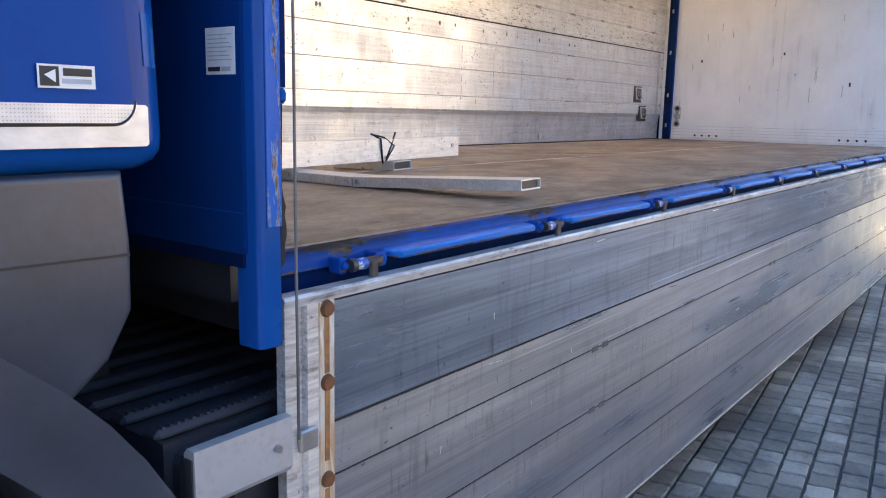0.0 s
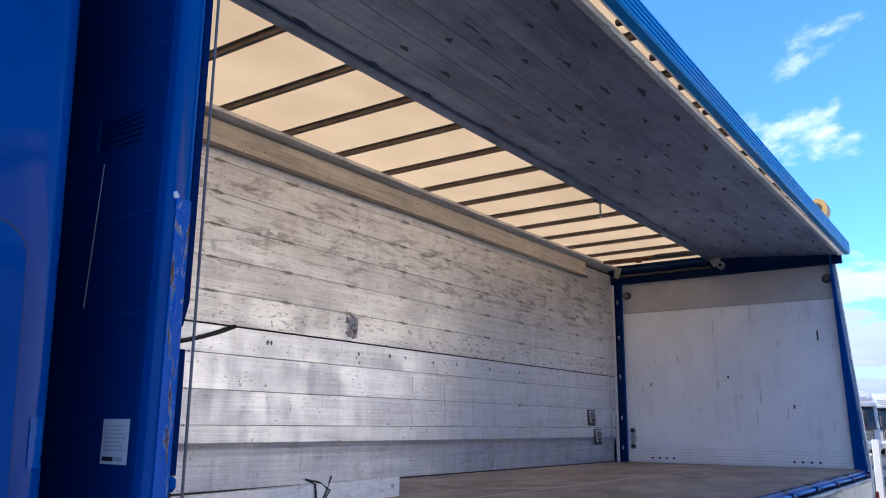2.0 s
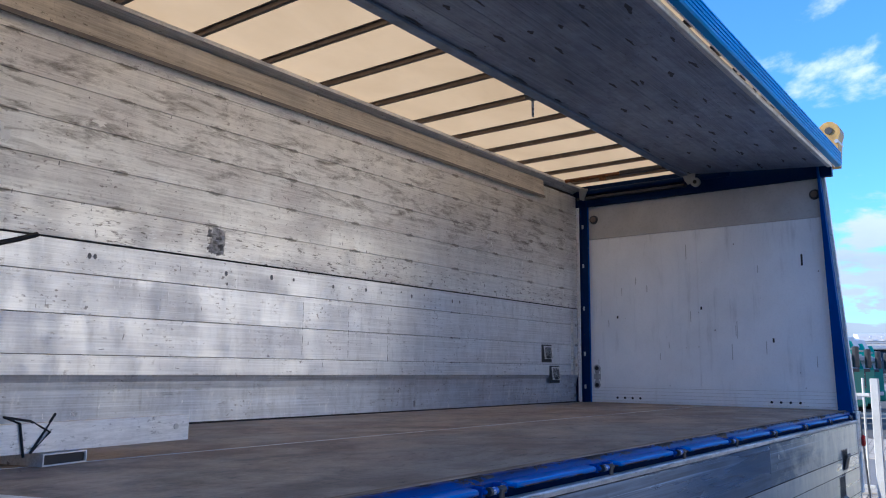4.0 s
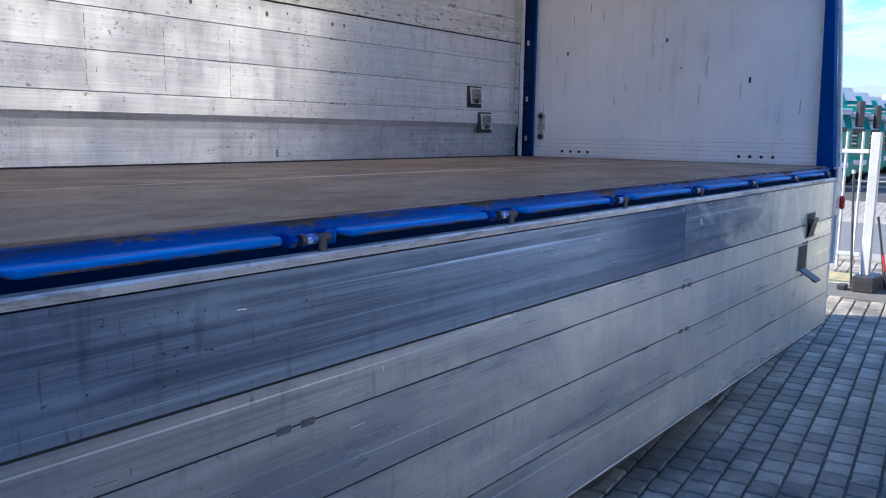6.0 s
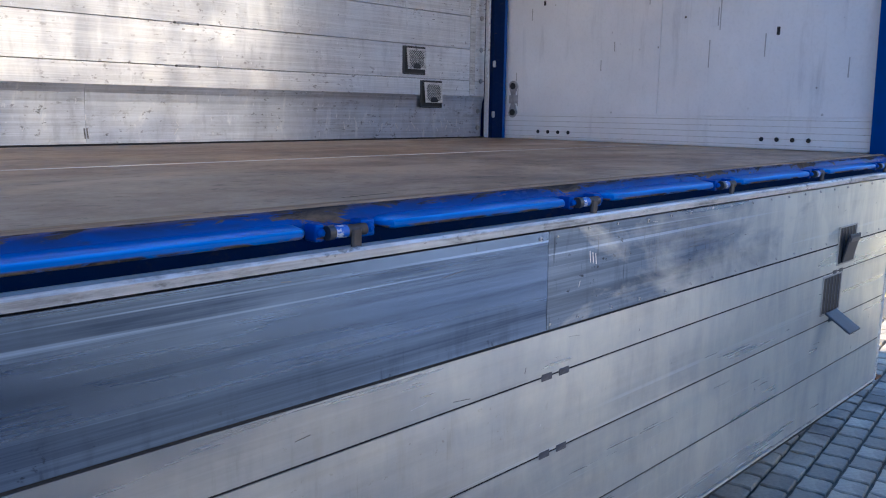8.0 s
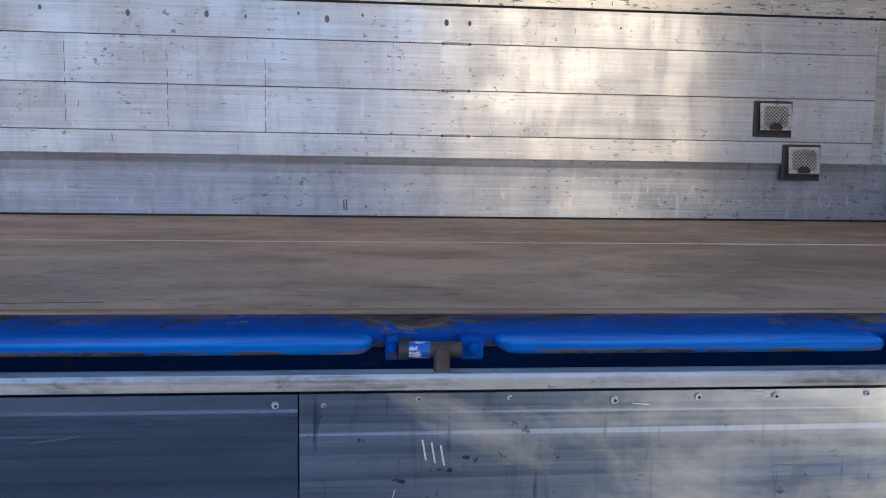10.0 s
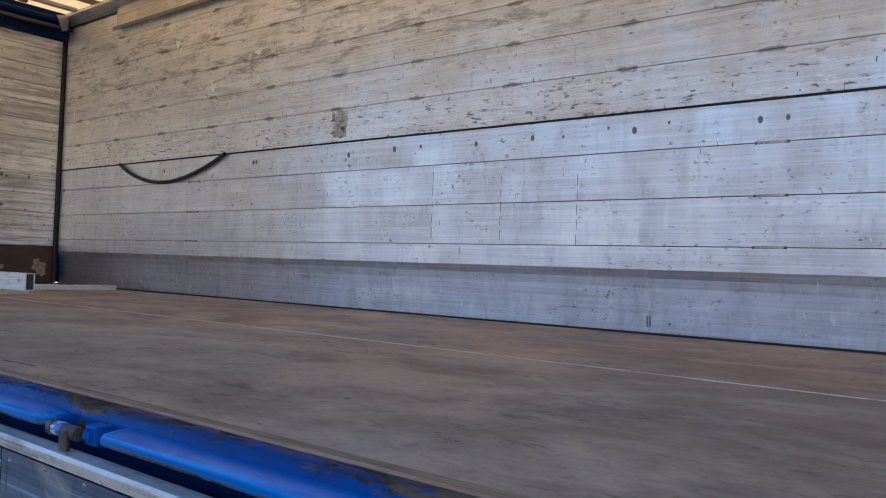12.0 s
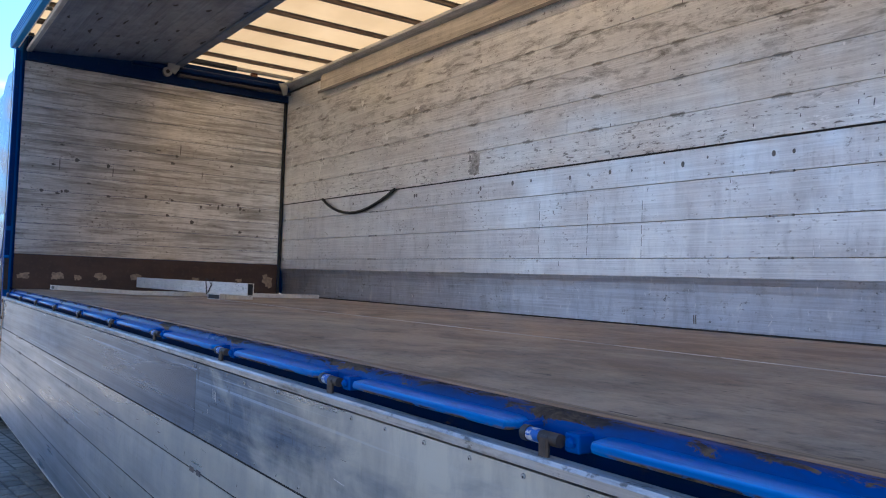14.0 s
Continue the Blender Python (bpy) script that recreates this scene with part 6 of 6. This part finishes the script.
# ---- parked trucks ----
def parked_truck(colour, label, high=3.55, length=5.6, grille=BLACK_PLASTIC, visor=None, screen=None):
    """A tractor unit seen from the front; local x is its length, front at x = 0 facing -x."""
    t = thing("parked_truck", label, "truck", "parked trucks in the yard")
    body = part("cab", sweep([(0.06, 0.55), (0.0, 0.62), (0.0, 1.7), (0.30, high - 0.65), (0.75, high - 0.08), (2.0, high), (2.15, high - 0.1), (2.15, 0.95), (1.6, 0.95), (1.55, 0.55)], -1.22, 1.22, "y"), colour, t, "", 30)
    part("windscreen", sweep([(-0.012, 1.74), (0.268, high - 0.72), (0.295, high - 0.72), (0.02, 1.74)], -1.02, 1.02, "y"), screen or DARKGLASS, body, "windscreen, sky reflection put into its pale colour" if screen else "dark windscreen")
    part("wiper_panel", box(-0.03, 0.01, -1.05, 1.05, 1.62, 1.745, 0.01), BLACK_PLASTIC, body, "dark wiper panel")
    part("sun_visor", box(-0.10, 0.26, -1.15, 1.15, high - 0.78, high - 0.60, 0.03), visor or colour, body)
    gr = part("grille", box(-0.03, 0.02, -0.85, 0.85, 0.98, 1.62, 0.02), grille, body, "dark radiator grille")
    for k in range(5):
        part("grille_bar", box(-0.05, -0.028, -0.80, 0.80, 1.02 + k * 0.12, 1.07 + k * 0.12, 0.008), colour if k % 2 else STEEL, gr)
    part("bumper", box(-0.10, 0.40, -1.24, 1.24, 0.38, 0.86, 0.05), colour, body)
    part("roof_deflector", sweep([(0.55, high - 0.25), (0.95, high + 0.18), (2.0, high + 0.30), (2.0, high - 0.05)], -1.0, 1.0, "y"), visor or colour, body)
    part("lamp_bar", box(0.30, 0.36, -1.0, 1.0, high - 0.42, high - 0.36, 0.01), STEEL, body)
    for s in (-1, 1):
        part("headlight", box(-0.12, -0.02, s * 0.92 - 0.22, s * 0.92 + 0.22, 0.62, 0.80, 0.03), plain("headlight_glass", (0.6, 0.62, 0.65), 0.1) if "headlight_glass" not in bpy.data.materials else bpy.data.materials["headlight_glass"], body)
        part("side_window", box(0.62, 1.45, s * 1.215 - 0.01, s * 1.215 + 0.01, 1.75, high - 0.85, 0.01), DARKGLASS, body)
        part("mirror", box(-0.15, 0.02, s * 1.36 - 0.09, s * 1.36 + 0.09, 1.75, 2.45, 0.03), BLACK_PLASTIC, body)
        wheel = part("wheel", tube((0.95, s * 0.92 - 0.15, 0.5), (0.95, s * 0.92 + 0.15, 0.5), 0.5, 24), RUBBER, t, "", 40)
        part("rim", tube((0.95, s * 0.92 - 0.165, 0.5), (0.95, s * 0.92 + 0.165, 0.5), 0.27, 16), STEEL, wheel, "", 40)
        wheel = part("wheel", tube((4.4, s * 0.85 - 0.25, 0.5), (4.4, s * 0.85 + 0.25, 0.5), 0.5, 24), RUBBER, t, "", 40)
        part("rim", tube((4.4, s * 0.85 - 0.26, 0.5), (4.4, s * 0.85 + 0.26, 0.5), 0.27, 16), STEEL, wheel, "", 40)
        part("roof_lamp", tube((0.60, s * 0.35, high - 0.02), (0.56, s * 0.35, high - 0.02), 0.10, 12), WHITE, body)
    part("frame", box(1.5, length, -0.42, 0.42, 0.62, 0.95, 0.01), BLACK_PLASTIC, t, "dark chassis frame")
    return t


white_truck = parked_truck(YARD_WHITE, "white tractor unit parked facing the yard gate", 3.8)
white_truck.matrix_basis = pose(62.0, 5.5, 0, 0, 0, 14)
copy_thing(white_truck, pose(57.4, 7.1, 0, 0, 0, 24))
blue_truck = parked_truck(SKYBLUE, "bright blue tractor unit with light bar, parked", 3.85)
blue_truck.matrix_basis = pose(62.0, 2.95, 0, 0, 0, 2)
near_blue = parked_truck(BLUE, "blue tractor unit with yellow beacon behind the fence", 3.45)
near_blue.matrix_basis = pose(37.0, -0.95, 0, 0, 0, 4)
beacon = part("beacon", tube((0.8, 0.6, 3.45), (0.8, 0.6, 3.66), 0.09, 12), YELLOW, near_blue, "amber beacon")
VISOR = plain("smoked_visor", (0.26, 0.30, 0.36), 0.3, vary=0.1)
# pale base colour stands for the sky mirrored in the windscreens
PALE_SCREEN = plain("sky_glass", (0.42, 0.47, 0.50), 0.1, vary=0.15, scale=1.5, bump=0.0)
green_truck = parked_truck(GREEN, "green tractor unit with grey visor, in a row", 2.85, 5.2, visor=VISOR, screen=PALE_SCREEN)
green_truck.matrix_basis = pose(26.6, 4.75, 0, 0, 0, 38)
for k in (1, 2, 3, 4):
    copy_thing(green_truck, pose(26.6 + 3.4 * k, 4.75 + 0.2 * k, 0, 0, 0, 38))

digger = thing("yellow_loader", "yellow construction loader parked between trucks", "loader")
part("loader_body", box(77.5, 80.0, 4.75, 6.35, 0.9, 2.2, 0.1), YELLOW, digger)
part("loader_cab", box(78.3, 79.7, 4.95, 6.15, 2.2, 3.3, 0.08), DARKGLASS, digger)
part("loader_roof", box(78.2, 79.8, 4.85, 6.25, 3.3, 3.45, 0.04), YELLOW, digger)
part("loader_bucket", sweep([(76.3, 0.1), (77.3, 0.25), (77.2, 1.3), (76.9, 1.3), (76.7, 0.6)], 4.7, 6.4, "y"), YELLOW, digger)
for y in (4.65, 6.45):
    part("loader_wheel", tube((78.1, y - 0.2, 0.6), (78.1, y + 0.2, 0.6), 0.6, 20), RUBBER, digger, "", 40)

# jib tip of a yellow loading crane standing behind the truck
crane = thing("loading_crane", "yellow folding loader crane with its jib raised", "crane")
head = [(1.53 + 0.185 * math.cos(t), 5.80 + 0.20 * math.sin(t)) for t in [radians(-35 + 25 * k) for k in range(11)]]
jib = part("jib", sweep(head + [(1.42, 5.20), (1.68, 5.20)], 16.6, 16.95), plain("ochre_paint", (0.30, 0.19, 0.05), 0.5, vary=0.3, scale=9), crane, "", 40)
part("jib_eye", tube((16.58, 1.53, 5.83), (16.97, 1.53, 5.83), 0.065, 14), INK, jib)
for dy in (-0.12, 0.12):
    part("jib_pin", tube((16.57, 1.53 + dy, 5.62), (16.98, 1.53 + dy, 5.62), 0.035, 10), STEEL, jib)
part("lower_boom", tube((16.75, 1.60, 5.32), (18.1, 5.7, 0.9), 0.11, 8), YELLOW, crane)
part("crane_foot", box(17.7, 18.7, 5.3, 6.2, 0.0, 1.05, 0.05), YELLOW, crane)

# ---- ground and distance ----
bm = bmesh.new()
bmesh.ops.create_grid(bm, x_segments=2, y_segments=2, size=600, matrix=Matrix.Translation((0, 0, -0.02)))
ground = single("ground", bm, YARD_MAT, "paved yard with sandy joints", "ground", kind="structure")
LIGHT_ASPHALT = plain("light_asphalt", (0.15, 0.15, 0.155), 0.85, vary=0.12, scale=1.2, bump=0.4)
road = single("road", box(24.0, 33.4, -60, 60, -0.02, -0.004), ASPHALT, "dark asphalt lane across the yard", "road", kind="structure")
single("road_3", box(14.3, 18.5, -60, 60, -0.02, -0.006), LIGHT_ASPHALT, "worn pale grey asphalt strip", "road", kind="structure")
for i, (xa, xb) in enumerate(((13.7, 14.3), (18.5, 19.35), (33.4, 37.6))):
    single("kerb_%d" % (i + 1), box(xa, xb, -60, 60, -0.02, 0.012, 0.006), CONCRETE, "pale concrete kerb band across the yard", "kerb", kind="structure")
single("road_2", box(39.5, 95, -80, 80, -0.02, -0.006), ASPHALT, "asphalt parking yard", "road", kind="structure")

# ground out of view: dark and pale slabs added for the dropside to reflect
single("road_4", box(-14.0, 7.88, -6.7, -2.05, -0.0195, -0.004), ASPHALT, "unseen dark ground added for dark reflections in the dropside", "road", kind="structure")
single("pavement_4", box(7.9, 13.6, -10.95, -2.05, -0.0195, -0.003), plain("pale_reflector", (0.62, 0.595, 0.54), 0.7, vary=0.08, scale=1.5), "unseen pale ground added for bright reflections in the dropside", "pavement", kind="structure")

# further pale slab out of view, brightening reflections at the rear end
single("pavement_5", box(13.62, 30.0, -10.95, -2.05, -0.0195, 0.016), bpy.data.materials["pale_reflector"], "unseen pale ground before the hall, added for bright reflections", "pavement", kind="structure")
# smooth strip before the gate, its shade painted as dark grey
single("pavement_6", box(11.1, 11.83, -0.4, 2.7, -0.0149, -0.001, 0.003), plain("shaded_strip", (0.12, 0.115, 0.105), 0.9, vary=0.2, scale=4), "smooth strip across the paving, shade put into its grey", "pavement", kind="structure")
single("pavement_7", box(11.834, 12.56, -0.4, 2.7, -0.0149, 0.001, 0.003), plain("yellow_strip", (0.50, 0.42, 0.20), 0.95, vary=0.2, scale=5, bump=0.5), "yellowish strip under the gate", "pavement", kind="structure")
hedge_mat = plain("far_trees", (0.05, 0.055, 0.03), 0.95, vary=0.4, scale=0.5)
rng = random.Random(9)
bm = bmesh.new()
for k in range(900):
    y = rng.uniform(-120, 160)
    h = 2.5 + 2.2 * rng.random() + 2.0 * math.sin(y * 0.07) ** 2
    s = rng.uniform(0.5, 1.4)
    bmesh.ops.create_icosphere(bm, subdivisions=1, radius=s, matrix=Matrix.Translation((150 + rng.uniform(-4, 4), y, h * rng.random())) @ pose(0, 0, 0, rng.uniform(0, 180), rng.uniform(0, 180), 0) @ Matrix.Diagonal((1, 1.3, 0.8, 1)))
single("far_trees", bm, hedge_mat, "distant bare hedge and trees on the skyline", "trees", kind="stuff")
hall = thing("far_hall", "long low dark industrial hall on the skyline", "building")
part("wall", box(120, 130, -60, 60, -0.02, 5.2), plain("hall_grey", (0.16, 0.16, 0.17), 0.7, scale=0.5), hall)
part("roof", box(119.6, 130.4, -60.4, 60.4, 5.2, 5.6), plain("hall_roof", (0.08, 0.08, 0.085), 0.7), hall)

# opposite side of the yard, unseen behind the viewer: a pale sunlit hall and a blue-grey workshop, added for
# reflections
pale_sheet = plain("pale_sheet", (0.49, 0.445, 0.375), 0.6, vary=0.06, scale=0.6)
reflected_hall = thing("yard_hall", "unseen pale hall across the yard, added for warm reflections", "building")
part("wall", box(7.9, 60.0, -14.0, -11.0, -0.02, 7.4), pale_sheet, reflected_hall)
part("roof", box(7.7, 60.4, -14.4, -10.8, 7.4, 7.7), plain("pale_roof", (0.3, 0.3, 0.31), 0.6), reflected_hall)
part("plinth", box(7.9, 60.0, -11.0, -10.96, 0.0, 0.5), CONCRETE, reflected_hall)
dark_hall = thing("workshop", "unseen blue-grey workshop across the yard, added for darker reflections", "building")
part("wall", box(-40.0, 7.6, -14.0, -11.4, -0.02, 5.4), plain("workshop_sheet", (0.125, 0.15, 0.20), 0.6, vary=0.1, scale=0.6), dark_hall)
part("roof", box(-40.4, 7.65, -14.3, -11.2, 5.4, 5.65), GREY_PLASTIC, dark_hall)

# ---- paving stones, last ----
PA = radians(6.5)
PU, PV = 0.137, 0.118      # along and across the rows
ROT = pose(0, 0, 0, 0, 0, math.degrees(PA))


def stone_mesh(seed):
    r = random.Random(seed)
    bm = bmesh.new()
    u, v = PU / 2 - 0.0088, PV / 2 - 0.0062
    z0, z1 = 0.005, -0.005
    pts = [(-u, -v), (0.0, -v - 0.002 * r.random()), (u, -v), (u + z0, -v * 0.35), (u + z1, v * 0.35), (u, v), (0.0, v - 0.003 * r.random()), (-u, v), (-u + z1, v * 0.35), (-u + z0, -v * 0.35)]
    lo = [bm.verts.new((x, y, -0.02)) for x, y in pts]
    mid = [bm.verts.new((x, y, -0.005)) for x, y in pts]
    hi = [bm.verts.new((x * 0.93, y * 0.93, r.uniform(-0.0012, 0.0012))) for x, y in pts]
    for a, b in ((lo, mid), (mid, hi)):
        for i in range(10):
            bm.faces.new((a[i], a[(i + 1) % 10], b[(i + 1) % 10], b[i]))
    bm.faces.new(hi)
    bmesh.ops.recalc_face_normals(bm, faces=bm.faces[:])
    return as_mesh("paving_stone", bm, PAVER_MAT)


STONES = [stone_mesh(k) for k in range(5)]
paving = single("pavement_3", box(2.3, 13.69, -2.04, 2.7, -0.0195, -0.0150), GROUND_MAT, "grey interlocking paving stones in rows", "pavement", kind="structure")
rng = random.Random(2)
co, faces = [], []
base_v = [[v.co.copy() for v in me.vertices] for me in STONES]
base_f = [[tuple(p.vertices) for p in me.polygons] for me in STONES]
singles = 0
for i in range(0, 112):
    for j in range(-24, 44):
        uv = Vector((1.4 + i * PU + (0.5 * PU if j % 2 else 0.0), -1.9 + j * PV - 0.35, 0))
        p = ROT @ uv
        if not ((2.3 < p.x < 11.04 or 12.62 < p.x < 13.62) and -1.98 < p.y < 2.7) or (p.y > 0.9 and p.x < 8.6):
            continue
        k = rng.randrange(5)
        m = Matrix.Translation((p.x, p.y, rng.uniform(-0.002, 0.002))) @ ROT @ pose(0, 0, 0, rng.uniform(-0.7, 0.7), rng.uniform(-0.7, 0.7), rng.uniform(-1, 1))
        if 6.9 < p.x < 9.2 and -0.75 < p.y < 0.06 and singles < 290:
            piece("paving_stone", STONES[k], paving, m)
            singles += 1
        else:
            n0 = len(co)
            co += [tuple(m @ v) for v in base_v[k]]
            faces += [tuple(n0 + a for a in f) for f in base_f[k]]
me = bpy.data.meshes.new("paving_field")
me.from_pydata(co, [], faces)
me.materials.append(PAVER_MAT)
field = new("paving_field", me)
field.parent = paving
tagged(field, kind="stuff")
